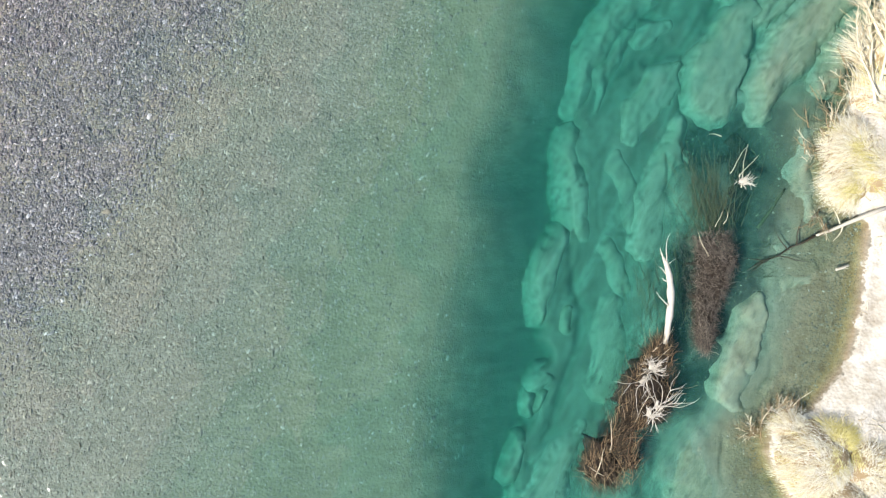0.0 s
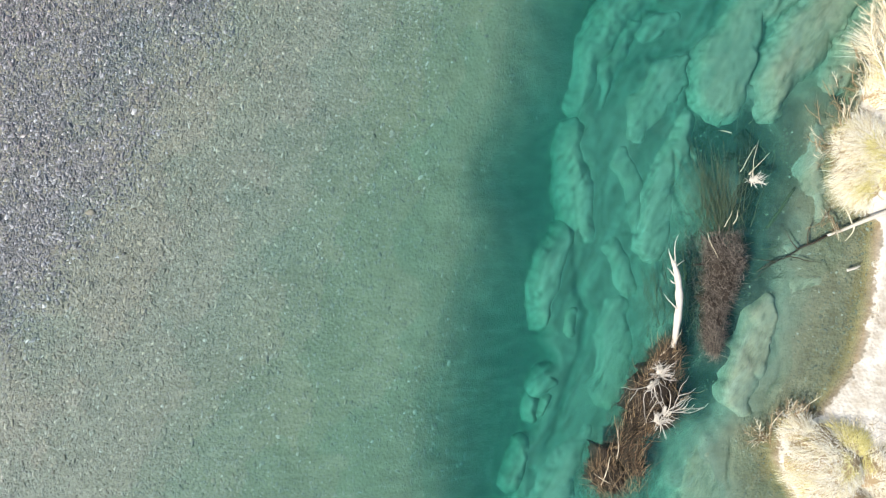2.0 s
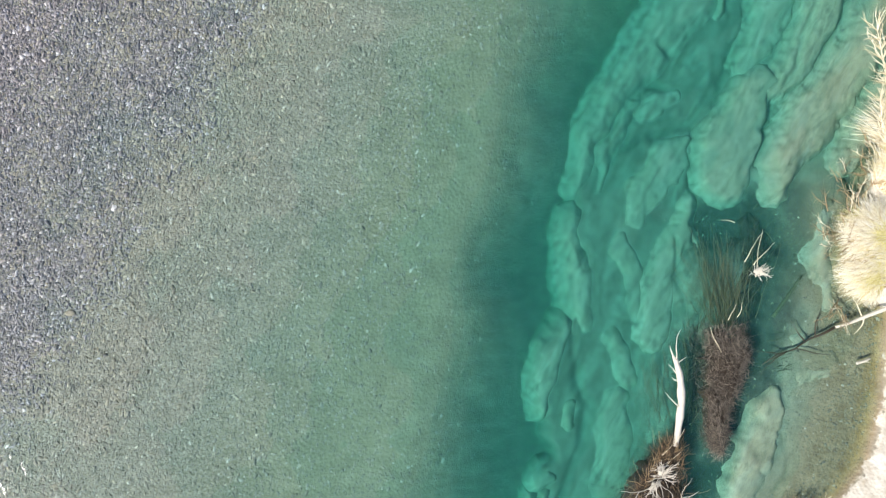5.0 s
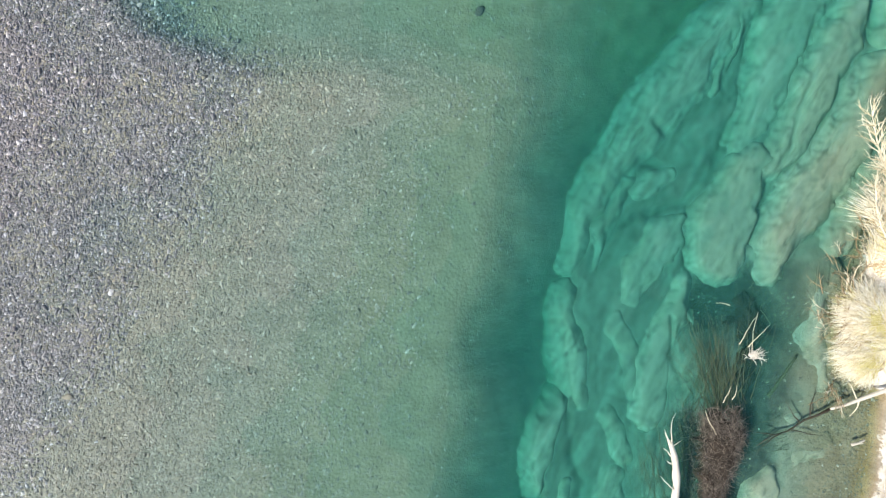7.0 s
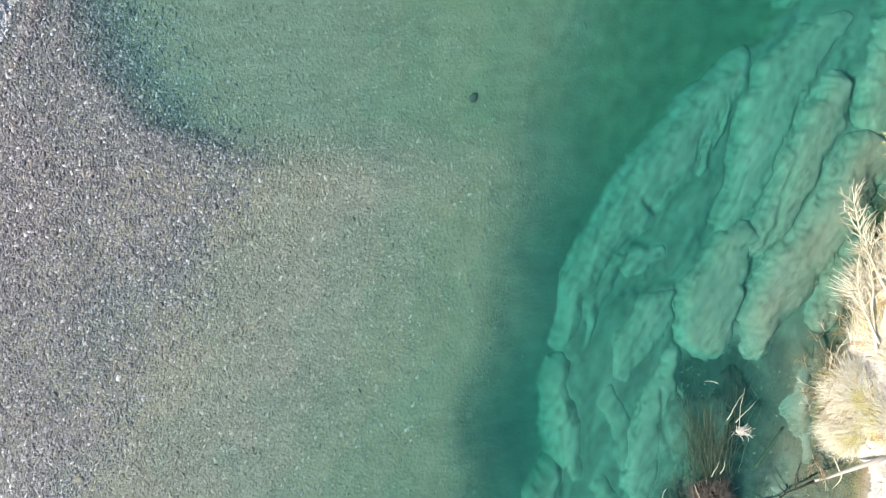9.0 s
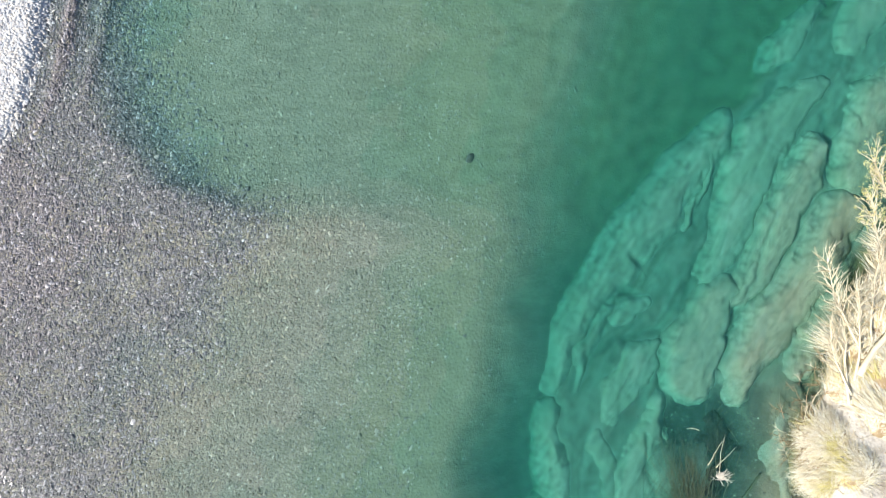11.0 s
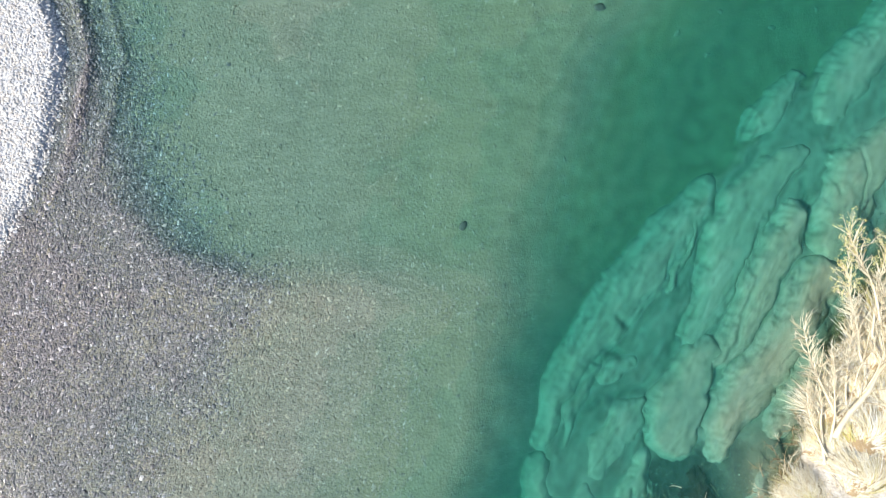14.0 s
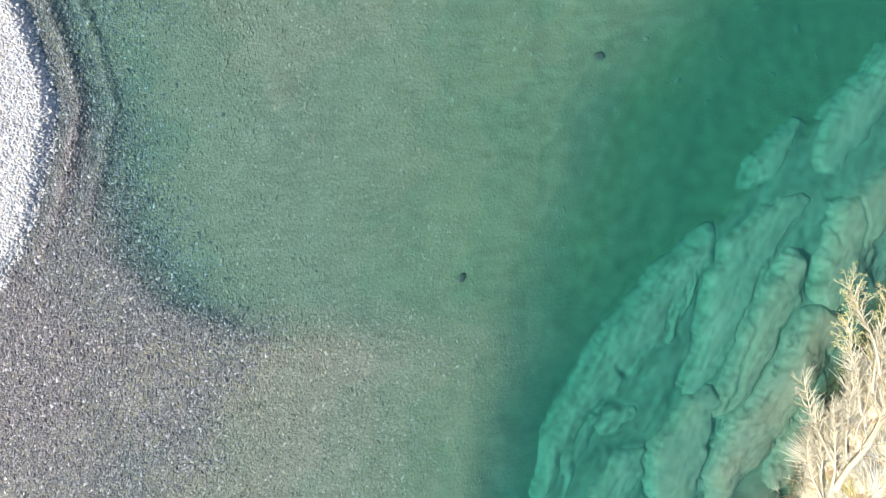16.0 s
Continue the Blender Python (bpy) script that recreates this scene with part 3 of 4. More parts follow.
LEDGES_C = [
    (-1.3, 0.25, [(10.25, 10.89, 0.32), (9.75, 9.78, 0.41), (9.18, 8.97, 0.28)]),
    (-0.9, 0.10, [(8.98, 4.15, 0.16), (9.24, 2.72, 0.20), (9.57, 1.29, 0.28)]),
    (-0.27, 0.12, [(15.52, 9.22, 0.43), (14.70, 7.86, 0.62), (13.97, 6.49, 0.39)]),
    (-0.22, 0.2, [(13.38, 4.94, 0.31), (13.16, 3.56, 0.47), (13.13, 1.97, 0.43)]),
    (-1.02, 0.10, [(11.32, 14.78, 0.20), (10.63, 12.98, 0.24), (10.15, 11.99, 0.20)]),
    (-1.15, 0.08, [(15.41, 20.26, 0.15), (14.73, 19.28, 0.44), (14.12, 18.62, 0.49), (13.52, 18.03, 0.26)]),
    (-0.95, 0.15, [(19.44, 22.58, 0.74), (18.20, 21.06, 0.83), (17.19, 19.86, 0.92), (16.51, 18.62, 0.57)]),
]
LEDGES_D = [
    (-0.55, 0.08, [(19.00, 17.71, 0.76), (17.66, 16.42, 0.95), (16.98, 15.12, 0.91), (16.42, 13.81, 0.69), (16.19, 13.16, 0.35)]),
    (-1.25, 0.1, [(13.63, 16.86, 0.18), (13.29, 16.20, 0.20)]),
    (-1.2, 0.1, [(12.81, 16.54, 0.11), (12.72, 15.98, 0.15)]),
    (-1.25, 0.08, [(15.00, 18.33, 0.27), (14.84, 18.07, 0.18)]),
    (-0.36, 0.12, [(15.75, 12.09, 0.43), (15.19, 11.00, 0.65), (14.52, 9.70, 0.56)]),
    (-0.98, 0.12, [(4.60, 1.16, 0.25), (4.28, 0.34, 0.50), (3.92, -0.69, 0.50), (3.65, -1.82, 0.19)]),
    (-1.0, 0.08, [(4.83, -1.52, 0.25), (4.62, -2.34, 0.34)]),
    (-1.0, 0.07, [(3.95, -4.08, 0.29), (3.75, -4.39, 0.21)]),
    (-1.02, 0.06, [(3.44, -4.81, 0.13), (3.44, -5.28, 0.15)]),
]
LEDGES_E = [
    (-1.02, 0.06, [(3.88, -4.81, 0.15), (3.79, -5.28, 0.13)]),
    (-1.0, 0.10, [(3.01, -6.63, 0.21), (2.74, -7.54, 0.34)]),
    (-0.92, 0.2, [(5.36, -5.80, 0.29), (4.74, -6.51, 0.54), (4.22, -7.52, 0.71), (3.80, -8.73, 0.84)]),
    (-0.98, 0.5, [(6.34, -1.42, 0.71), (6.33, -2.86, 0.92), (6.11, -4.50, 0.80)]),
    (-1.0, 0.45, [(6.37, 0.64, 0.63), (6.77, -0.60, 0.80)]),
    (-1.0, 0.3, [(5.25, 3.24, 0.46), (5.35, 2.00, 0.42)]),
    (-0.22, 0.06, [(11.52, -1.18, 0.32), (11.19, -1.97, 0.60), (10.84, -3.15, 0.76), (10.32, -4.33, 0.60), (10.55, -5.02, 0.36)]),
    (-0.36, 0.15, [(9.49, -6.35, 0.69), (9.28, -7.54, 1.02), (9.07, -8.72, 1.12)]),
    (-0.27, 0.05, [(12.37, 0.81, 0.36), (12.47, 0.61, 0.40)]),
]
LEDGES_F = [
    (-0.26, 0.05, [(13.07, 1.11, 0.32), (13.67, 0.91, 0.28)]),
    (-0.25, 0.08, [(12.41, -0.59, 0.44), (13.41, -0.59, 0.52)]),
]


def off_spine(x, y, spine):
    """The distance past the edge of a band of changing width; less than 0 inside."""
    best = np.full(np.shape(x), 99.0)
    for (ax, ay, aw), (bx, by, bw) in zip(spine, spine[1:]):
        s = np.clip(((x - ax) * (bx - ax) + (y - ay) * (by - ay)) / ((bx - ax) ** 2 + (by - ay) ** 2), 0, 1)
        best = np.minimum(best, np.hypot(x - ax - s * (bx - ax), y - ay - s * (by - ay)) - aw - s * (bw - aw))
    return best


def rock_slab(top, soft, spine):
    """A water-worn ledge of clay that stands out of the shelf, with a broken or a silted edge."""
    cell, margin = 0.06, 1.5 * soft + 0.9
    wide = max(w for _, _, w in spine) + margin
    xs = np.arange(min(p[0] for p in spine) - wide, max(p[0] for p in spine) + wide, cell)
    ys = np.arange(min(p[1] for p in spine) - wide, max(p[1] for p in spine) + wide, cell)
    gx, gy = (g.ravel() for g in np.meshgrid(xs, ys))
    wx, wy = warp(gx, gy)
    wx = wx + 0.22 * value_noise(gx, gy, 0.7, 81, 5) + 0.07 * value_noise(gx, gy, 0.2, 87, 2)
    wy = wy + 0.22 * value_noise(gx, gy, 0.7, 85, 5) + 0.07 * value_noise(gx, gy, 0.2, 90, 2)
    d = off_spine(wx, wy, spine) + 0.08
    length = sum(math.dist(a[:2], b[:2]) for a, b in zip(spine, spine[1:]))
    width = max(w for _, _, w in spine)
    broken = 1.0 if soft < 0.1 else 0.45
    rim = np.clip(soft * (1.2 + 1.0 * value_noise(gx, gy, 1.4, 95, 2)), 0.03, 0.4)
    along, over = 0.5 * gx + 0.87 * gy, 0.87 * gx - 0.5 * gy
    crumple = np.abs(value_noise(along * 0.6, over, 0.75, 97, 4)) - 0.25
    z = top + 0.34 * rock_relief(gx, gy) - 0.05 * smoothstep(-0.7, 0.0, d) + 0.06 * broken * crumple
    z = z + 0.02 * broken * value_noise(gx, gy, 0.26, 89, 3) - 0.3 * np.minimum(furrows(gx, gy), 0.45)
    z = z - 0.10 * smoothstep(-0.9 * rim - 0.08, 0.10 + rim, d) - (0.55 if soft < 0.2 else 0.36) * smoothstep(-0.12 - rim, 0.7 + 0.5 * rim, d) - 1.1 * smoothstep(0.22 + 0.4 * rim, 0.75 + 0.4 * rim, d)
    keep = (z > bed(gx, gy)[0] - 0.05) & (d < margin)
    n = len(xs)
    i = (np.arange(len(ys) - 1)[:, None] * n + np.arange(n - 1)).ravel()
    quads = np.stack([i, i + 1, i + n + 1, i + n], 1)
    quads = quads[keep[quads].any(1)]
    used, back = np.unique(quads, return_inverse=True)
    x, y = spine[len(spine) // 2][:2]
    m = Mesher()
    m.add(np.stack([gx - x, gy - y, z - top], 1)[used], back.reshape(-1, 4).tolist())
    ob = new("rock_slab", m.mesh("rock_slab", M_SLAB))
    ob.location = (x, y, top)
    tone = "sunlit pale" if top > -0.6 else "turquoise-tinted pale"
    size = "long" if length > 3 else "broad" if width > 0.6 else "small"
    edge = "with a cracked rim" if soft < 0.1 else "with silted edges"
    return tagged(ob, f"{size} {tone} ledge of clay bedrock under water {edge}", "rock ledge", "clay ledges of the shelf")


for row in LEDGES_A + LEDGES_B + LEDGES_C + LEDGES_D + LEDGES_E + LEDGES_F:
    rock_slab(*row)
for x, y, length, turn in ((1.55, 16.5, 1.4, 72), (2.45, 17.1, 1.1, 55)):
    dx, dy = 0.4 * length * math.cos(radians(turn)), 0.4 * length * math.sin(radians(turn))
    rock_slab(ground_z(x, y) + 0.03, 0.1, [(x - dx, y - dy, 0.12), (x, y, 0.2), (x + dx, y + dy, 0.12)])


# ---- gravel ----
def scatter_stones(name, x, y, size, material, label, sink=0.25, flats=(0.45, 0.8), lie=None):
    """Loose angular stones half bedded in the ground, with a tilted broken top, as one mesh."""
    count = len(x)
    z = bed(x, y)[0]
    low, high = 2 * np.pi * np.arange(5) / 5, 2 * np.pi * (np.arange(4) + 0.5) / 4
    turn = np.concatenate([low, high])[None] + rng.uniform(-0.45, 0.45, (count, 9))
    reach = np.concatenate([np.full(5, 1.05), np.full(4, 0.55)])[None] * (1 + rng.uniform(-0.35, 0.35, (count, 9)))
    up = np.concatenate([np.full(5, -0.5), np.full(4, 0.75)])[None] * (1 + rng.uniform(-0.3, 0.3, (count, 9)))
    flat, long = rng.uniform(*flats, count), rng.uniform(0.8, 1.9, count)
    px, py = reach * np.cos(turn) * (size * long)[:, None], reach * np.sin(turn) * (size / np.sqrt(long))[:, None]
    lean = rng.uniform(-0.35, 0.35, (2, count, 1))
    pz = up * (size * flat)[:, None] + (lean[0] * px + lean[1] * py) * (flat / 0.5)[:, None]
    a = rng.uniform(0, 6.283, count) if lie is None else rng.normal(radians(lie), 0.6, count)
    ca, sa = np.cos(a)[:, None], np.sin(a)[:, None]
    co = np.stack([x[:, None] + px * ca - py * sa, y[:, None] + px * sa + py * ca, (z + size * sink)[:, None] + pz], -1)
    tri = np.array([(0, 1, 5), (1, 6, 5), (1, 2, 6), (2, 7, 6), (2, 3, 7), (3, 8, 7), (3, 4, 8), (4, 0, 8), (0, 5, 8), (5, 6, 7), (5, 7, 8)])
    faces = (tri[None] + 9 * np.arange(count)[:, None, None]).reshape(-1, 3)
    data = bpy.data.meshes.new(name)
    data.vertices.add(9 * count)
    data.vertices.foreach_set("co", co.ravel())
    data.loops.add(faces.size)
    data.loops.foreach_set("vertex_index", faces.ravel().astype(np.int32))
    data.polygons.add(len(faces))
    data.polygons.foreach_set("loop_start", np.arange(0, faces.size, 3, dtype=np.int32))
    data.update(calc_edges=True)
    data.materials.append(material)
    return tagged(new(name, data), label, "gravel", kind="stuff")


def strewn(spacing, x0, x1, y0, y1):
    xs, ys = np.meshgrid(np.arange(x0, x1, spacing), np.arange(y0, y1, spacing))
    return xs.ravel() + rng.uniform(-0.5, 0.5, xs.size) * spacing, ys.ravel() + rng.uniform(-0.5, 0.5, xs.size) * spacing


def build_gravel():
    x, y = strewn(0.074, -17.4, 9, -10.4, 27.8)
    bar, shoal, deep = across(y, BAR_Y, BAR_X, 0.15, 11), across(y, SHOAL_Y, SHOAL_X, 0.25, 12), across(y, DEEP_Y, DEEP_X)
    share = np.clip((x - shoal) / np.maximum(deep - shoal, 1), 0, 1.5)
    patch = value_noise(x, y, 1.6, 41)
    pool = smoothstep(12.0, 14.5, y) * smoothstep(0.03, 0.14, share)
    thin = np.clip(1.1 - 1.15 * share + 0.3 * patch, 0.04, 1) * (1 - 0.45 * pool)
    keep = (x > bar + 0.05) & (share < 1.0) & (rng.random(x.size) < thin)
    x, y, share = x[keep], y[keep], share[keep]
    size = 0.034 + 0.03 * rng.random(x.size) ** 2 + 0.05 * rng.random(x.size) ** 8
    low = share + 0.10 * value_noise(x, y, 2.2, 43) > rng.normal(0.05, 0.06, x.size) + 0.05 * smoothstep(11.8, 13.5, y)
    near = low & (share < 0.3)
    scatter_stones("river_gravel", x[near], y[near], size[near], M_BED, "tan pebbles and chips under clear water on the river bed", 0.0, (0.2, 0.5), 75)
    scatter_stones("deep_gravel", x[low & ~near], y[low & ~near], 0.95 * size[low & ~near], M_BED, "blurred olive pebbles down the slope of the river bed", -0.02, (0.16, 0.38), 75)
    scatter_stones("shoal_gravel", x[~low], y[~low], size[~low], M_WET, "wet grey and brown pebbles of the shoal just under the water", 0.05, (0.28, 0.6), 70)
    x, y = strewn(0.30, -13, 9, -10.4, 27.8)
    shoal, deep = across(y, SHOAL_Y, SHOAL_X, 0.25, 12), across(y, DEEP_Y, DEEP_X)
    share = (x - shoal) / np.maximum(deep - shoal, 1)
    keep = (share > -0.02) & (share < 1.05) & (rng.random(x.size) < np.clip(0.34 - 0.55 * share + 0.4 * value_noise(x, y, 1.9, 49), 0.015, 1))
    x, y = x[keep], y[keep]
    scatter_stones("river_cobbles", x, y, 0.045 + 0.045 * rng.random(x.size) ** 2, M_COBBLE, "larger tan and grey cobbles strewn over the river bed", 0.05, (0.3, 0.55), 80)

    x, y = strewn(0.085, -17.4, -12, 10.5, 27.8)
    bar = across(y, BAR_Y, BAR_X, 0.15, 11)
    keep = x < bar + 0.16 + 0.2 * value_noise(x, y, 0.5, 42)
    x, y = x[keep], y[keep]
    size = 0.038 + 0.030 * rng.random(x.size) ** 2 + 0.03 * rng.random(x.size) ** 6
    scatter_stones("bar_gravel", x, y, size, M_DRY, "dry sun-bleached white pebbles of the gravel bar", 0.3, (0.3, 0.55))

    x, y = strewn(0.11, 8.0, 15.4, -9.5, 5.0)
    silt = bed(x, y)[2]
    edge = across(y, BANK_Y, BANK_X, 0.12, 15)
    keep = (x < edge - 0.1) & (rng.random(x.size) < 0.12 + 0.55 * silt + 0.35 * value_noise(x, y, 0.9, 46) * (x > 9.5))
    x, y = x[keep], y[keep]
    size = 0.020 + 0.022 * rng.random(x.size) ** 2 + 0.035 * rng.random(x.size) ** 12
    scatter_stones("shallow_shingle", x, y, size, M_SHINGLE, "small brown pebbles on the silt of the shallows", 0.1, (0.3, 0.6))


build_gravel()


# ---- driftwood ----
def wander(start, way, length, steps, bend, rise=0.0):
    """A crooked line from a start along a heading in degrees."""
    p, a, path = Vector(start), radians(way), [Vector(start)]
    for _ in range(steps):
        a += radians(random.uniform(-bend, bend))
        p = p + Vector((math.cos(a), math.sin(a), rise + random.uniform(-0.15, 0.15))) * (length / steps)
        path.append(p)
    return path


def bleached_trunk():
    root = thing("fallen_trunk", 7.9, -2.7, 0.0, "bleached white broken tree trunk lying on the drift", "tree trunk")
    m = Mesher()
    line = [(0.0, 0.0, 0.10), (0.06, 0.5, 0.18), (0.12, 1.0, 0.22), (0.17, 1.5, 0.25), (0.16, 2.0, 0.26), (0.10, 2.45, 0.28), (0.0, 2.75, 0.32), (-0.05, 3.0, 0.36)]
    path = []
    for (a, b) in zip(line, line[1:]):
        path += [Vector(a).lerp(Vector(b), s / 3) for s in range(3)]
    m.tube(path, 0.075, 0.065, 12, 0.10, 0.75)
    part("trunk", m, M_BARE, root)
    for start, way, length, r in (((-0.02, 2.9, 0.36), 96, 1.0, 0.022), ((-0.06, 2.9, 0.36), 125, 0.5, 0.03), ((0.05, 2.4, 0.3), 140, 0.45, 0.03), ((0.1, 1.3, 0.28), 128, 0.75, 0.028), ((0.0, 2.7, 0.34), 70, 0.4, 0.02), ((-0.05, 2.75, 0.34), 108, 0.55, 0.045), ((0.0, 2.2, 0.3), 165, 0.2, 0.03)):
        b = Mesher()
        b.tube(wander(start, way, length, 7, 14, 0.1), r, 0.006, 6, 0.12)
        part("branch", b, M_BARE, root)


def root_tuft(x, y, z, size, heading, count, spread=70):
    """Bleached roots that fan out from a knot."""
    root = thing("root_tuft", x, y, z, "tangle of bleached roots sticking out of the drift", "roots", "bleached root tangles")
    knot = Mesher()
    knot.tube(wander((-0.1, 0, 0), heading, 0.3, 4, 20), 0.07, 0.05, 8, 0.25)
    part("knot", knot, M_BARE, root)
    for _ in range(count):
        m = Mesher()
        way, length = heading + random.gauss(0, spread), size * random.uniform(0.45, 1.1)
        path = wander((random.uniform(-0.1, 0.1), random.uniform(-0.1, 0.1), 0.03), way, length, 8, 24, 0.25)
        m.tube(path, random.uniform(0.009, 0.019), 0.005, 5, 0.1)
        if random.random() < 0.6:
            m.tube(wander(path[4], way + random.uniform(-50, 50), length * 0.4, 5, 25, 0.2), 0.013, 0.004, 4, 0.1)
        part("root", m, M_BARE, root)


def drift_mat(label, spine, width, twigs, long_twigs, level=0.0, fuzzy=False):
    """A raft of sodden twigs and roots: a lumpy matted body with sticks over it."""
    x0, y0 = spine[0][:2]
    root = thing("drift_mat", x0, y0, level, label, "driftwood", "rafts of drift")
    m, pts, faces, sides, count = Mesher(), [], [], 44, 50
    ys = np.linspace(0, 1, count)
    sx = np.interp(ys, np.linspace(0, 1, len(spine)), [s[0] - x0 for s in spine])
    sy = np.interp(ys, np.linspace(0, 1, len(spine)), [s[1] - y0 for s in spine])
    sw = np.interp(ys, np.linspace(0, 1, len(spine)), [s[2] for s in spine]) * width
    for i in range(count):
        way = Vector((sx[min(i + 1, count - 1)] - sx[max(i - 1, 0)], sy[min(i + 1, count - 1)] - sy[max(i - 1, 0)], 0)).normalized()
        side = Vector((way.y, -way.x, 0))
        end = min(1.0, 3.5 * min(ys[i], 1 - ys[i]) + 0.15)
        for k in range(sides):
            s = 2.3 * k / (sides - 1) - 1.15
            wob = 1 + 0.5 * noise.noise((i * 0.3 + x0, math.copysign(3, s), 1.0)) + 0.3 * noise.noise((i * 0.9 + x0, math.copysign(3, s), 4.0))
            p = Vector((sx[i], sy[i], 0)) + side * (s * sw[i] * end * wob)
            h = -0.22 + 0.40 * max(0.0, 1 - s * s) ** 0.7 * end - 0.75 * max(0.0, abs(s) - 1) + 0.16 * noise.noise((p.x * 2.2 + x0, p.y * 2.2, 1)) + 0.08 * noise.noise((p.x * 7 + x0, p.y * 7, 2)) + (0.25 if fuzzy else 1.1) * min(0.0, noise.noise((p.x * 1.1 + x0, p.y * 1.1 + y0, 6.0)) + 0.12)
            pts.append((p.x, p.y, h))
    for i in range(count - 1):
        for k in range(sides - 1):
            a = i * sides + k
            faces.append((a, a + 1, a + sides + 1, a + sides))
    m.add(pts, faces)
    part("matted_body", m, M_ROT, root, "dark rotten mat")
    m = Mesher()
    for n in range(twigs):
        i, s, deep = random.randrange(count), random.uniform(-1, 1), n % 4 == 0
        way = math.degrees(math.atan2(sy[min(i + 1, count - 1)] - sy[max(i - 1, 0)], sx[min(i + 1, count - 1)] - sx[max(i - 1, 0)]))
        at = Vector((sx[i] + s * sw[i], sy[i] + random.uniform(-0.2, 0.2), 0))
        gap = noise.noise((at.x * 1.1 + x0, at.y * 1.1 + y0, 6.0))
        if gap < random.uniform(-0.3, 0.05) and not deep and not (fuzzy and random.random() < 0.5):
            continue
        swirl = 55 * noise.noise((at.x * 0.9 + y0, at.y * 0.9, 2.0))
        if deep:
            at.x, at.z = at.x + s * 0.55 * sw[i], random.uniform(-0.55, -0.12)
        else:
            at.z = random.uniform(-0.05, 0.30) * (1 - 0.8 * s * s)
        line = wander(at, way + random.choice((0, 180)) + swirl + random.gauss(0, 60 if fuzzy else 28), random.uniform(0.08, 0.4) if fuzzy else random.uniform(0.2, 0.75), 4, 20, random.uniform(-0.08, 0.15))
        m.tube(line, random.uniform(0.003, 0.009), 0.0025, 4, 0.1)
    tagged(part("brushwood", m, M_FUZZ if fuzzy else M_BROWN, root, "brown sodden twigs"), kind="stuff")
    if not fuzzy and level > -0.5:
        m = Mesher()
        for _ in range(twigs // 12):
            i, s = random.randrange(count), random.uniform(-1.1, 1.1)
            way = math.degrees(math.atan2(sy[min(i + 1, count - 1)] - sy[max(i - 1, 0)], sx[min(i + 1, count - 1)] - sx[max(i - 1, 0)]))
            m.tube(wander((sx[i] + s * sw[i], sy[i], random.uniform(0.0, 0.22)), way + random.gauss(0, 38), random.uniform(0.25, 0.9), 6, 16, 0.08), random.uniform(0.006, 0.012), 0.004, 4, 0.1)
        tagged(part("brushwood", m, M_DEAD, root, "dry yellow-brown twigs"), kind="stuff")
    for _ in range(long_twigs):
        i = random.randrange(4, count - 4)
        way = math.degrees(math.atan2(sy[i + 3] - sy[i - 3], sx[i + 3] - sx[i - 3]))
        b = Mesher()
        b.tube(wander((sx[i] + random.uniform(-0.8, 0.8) * sw[i], sy[i], 0.15), way + random.gauss(0, 25), random.uniform(0.6, 1.3), 7, 12, 0.12), random.uniform(0.014, 0.024), 0.006, 5, 0.1)
        part("stick", b, M_STEM, root, "bleached stick")


bleached_trunk()
drift_mat("brown raft of matted roots and twigs in the river", [(9.31, -2.8, 0.2), (9.31, -2.25, 0.3), (9.5, -1.08, 0.52), (9.74, 0.1, 0.78), (9.55, 1.1, 0.72)], 0.9, 7000, 1, 0.0, True)
drift_mat("brown drift of roots below the bleached trunk", [(6.5, -5.85, 0.6), (7.0, -5.15, 0.9), (7.35, -4.2, 0.95), (7.62, -3.3, 0.5), (7.7, -2.8, 0.25)], 0.9, 2600, 3)
drift_mat("ragged dark drift of twigs at the lower end", [(6.0, -7.7, 0.75), (5.97, -7.1, 0.95), (6.0, -6.6, 0.9), (6.35, -6.0, 0.5)], 0.9, 1700, 3)
drift_mat("drowned dark mat of roots under the reeds", [(10.7, 0.8, 0.6), (10.8, 1.9, 1.0), (10.9, 3.1, 1.1), (11.0, 4.2, 1.0), (11.0, 5.2, 0.5)], 0.7, 350, 0, -0.85)
root_tuft(7.40, -3.55, 0.3, 0.55, 80, 34, 80)
root_tuft(7.25, -3.8, 0.3, 1.5, 238, 8, 9)
root_tuft(7.55, -4.9, 0.3, 1.5, 54, 8, 8)
root_tuft(7.30, -5.15, 0.3, 0.5, 60, 30, 75)
root_tuft(10.60, 2.95, 0.3, 0.42, 60, 22, 80)


def drowned_reeds():
    """A fan of olive stalks that rise through the water and trail with the current."""
    root = thing("drowned_reeds", 9.8, 1.2, 0.0, "fan of drowned olive-green reed stalks trailing in the water", "reeds")
    for _ in range(150):
        m = Mesher()
        way, length = random.gauss(94, 21), random.uniform(0.9, 2.9)
        at = (random.gauss(0, 0.32), random.uniform(-0.3, 0.9), random.uniform(-0.5, -0.1))
        m.tube(wander(at, way, length, 7, 7, random.uniform(-0.05, 0.15)), random.uniform(0.008, 0.015), 0.004, 4, 0.1)
        part("stalk", m, M_REED, root)
    for at, way, length in (((0.5, 2.1, 0.05), 65, 1.1), ((0.8, 2.0, 0.05), 55, 1.0), ((0.15, 3.4, 0.15), 150, 0.45), ((0.9, 1.6, 0.0), 75, 1.6), ((-0.1, 0.2, 0.12), 80, 0.6), ((0.2, 0.3, 0.12), 70, 0.5)):
        m = Mesher()
        m.tube(wander(at, way, length, 7, 14, 0.08), 0.016, 0.005, 5, 0.1)
        part("stick", m, M_STEM, root, "bleached curved stick")


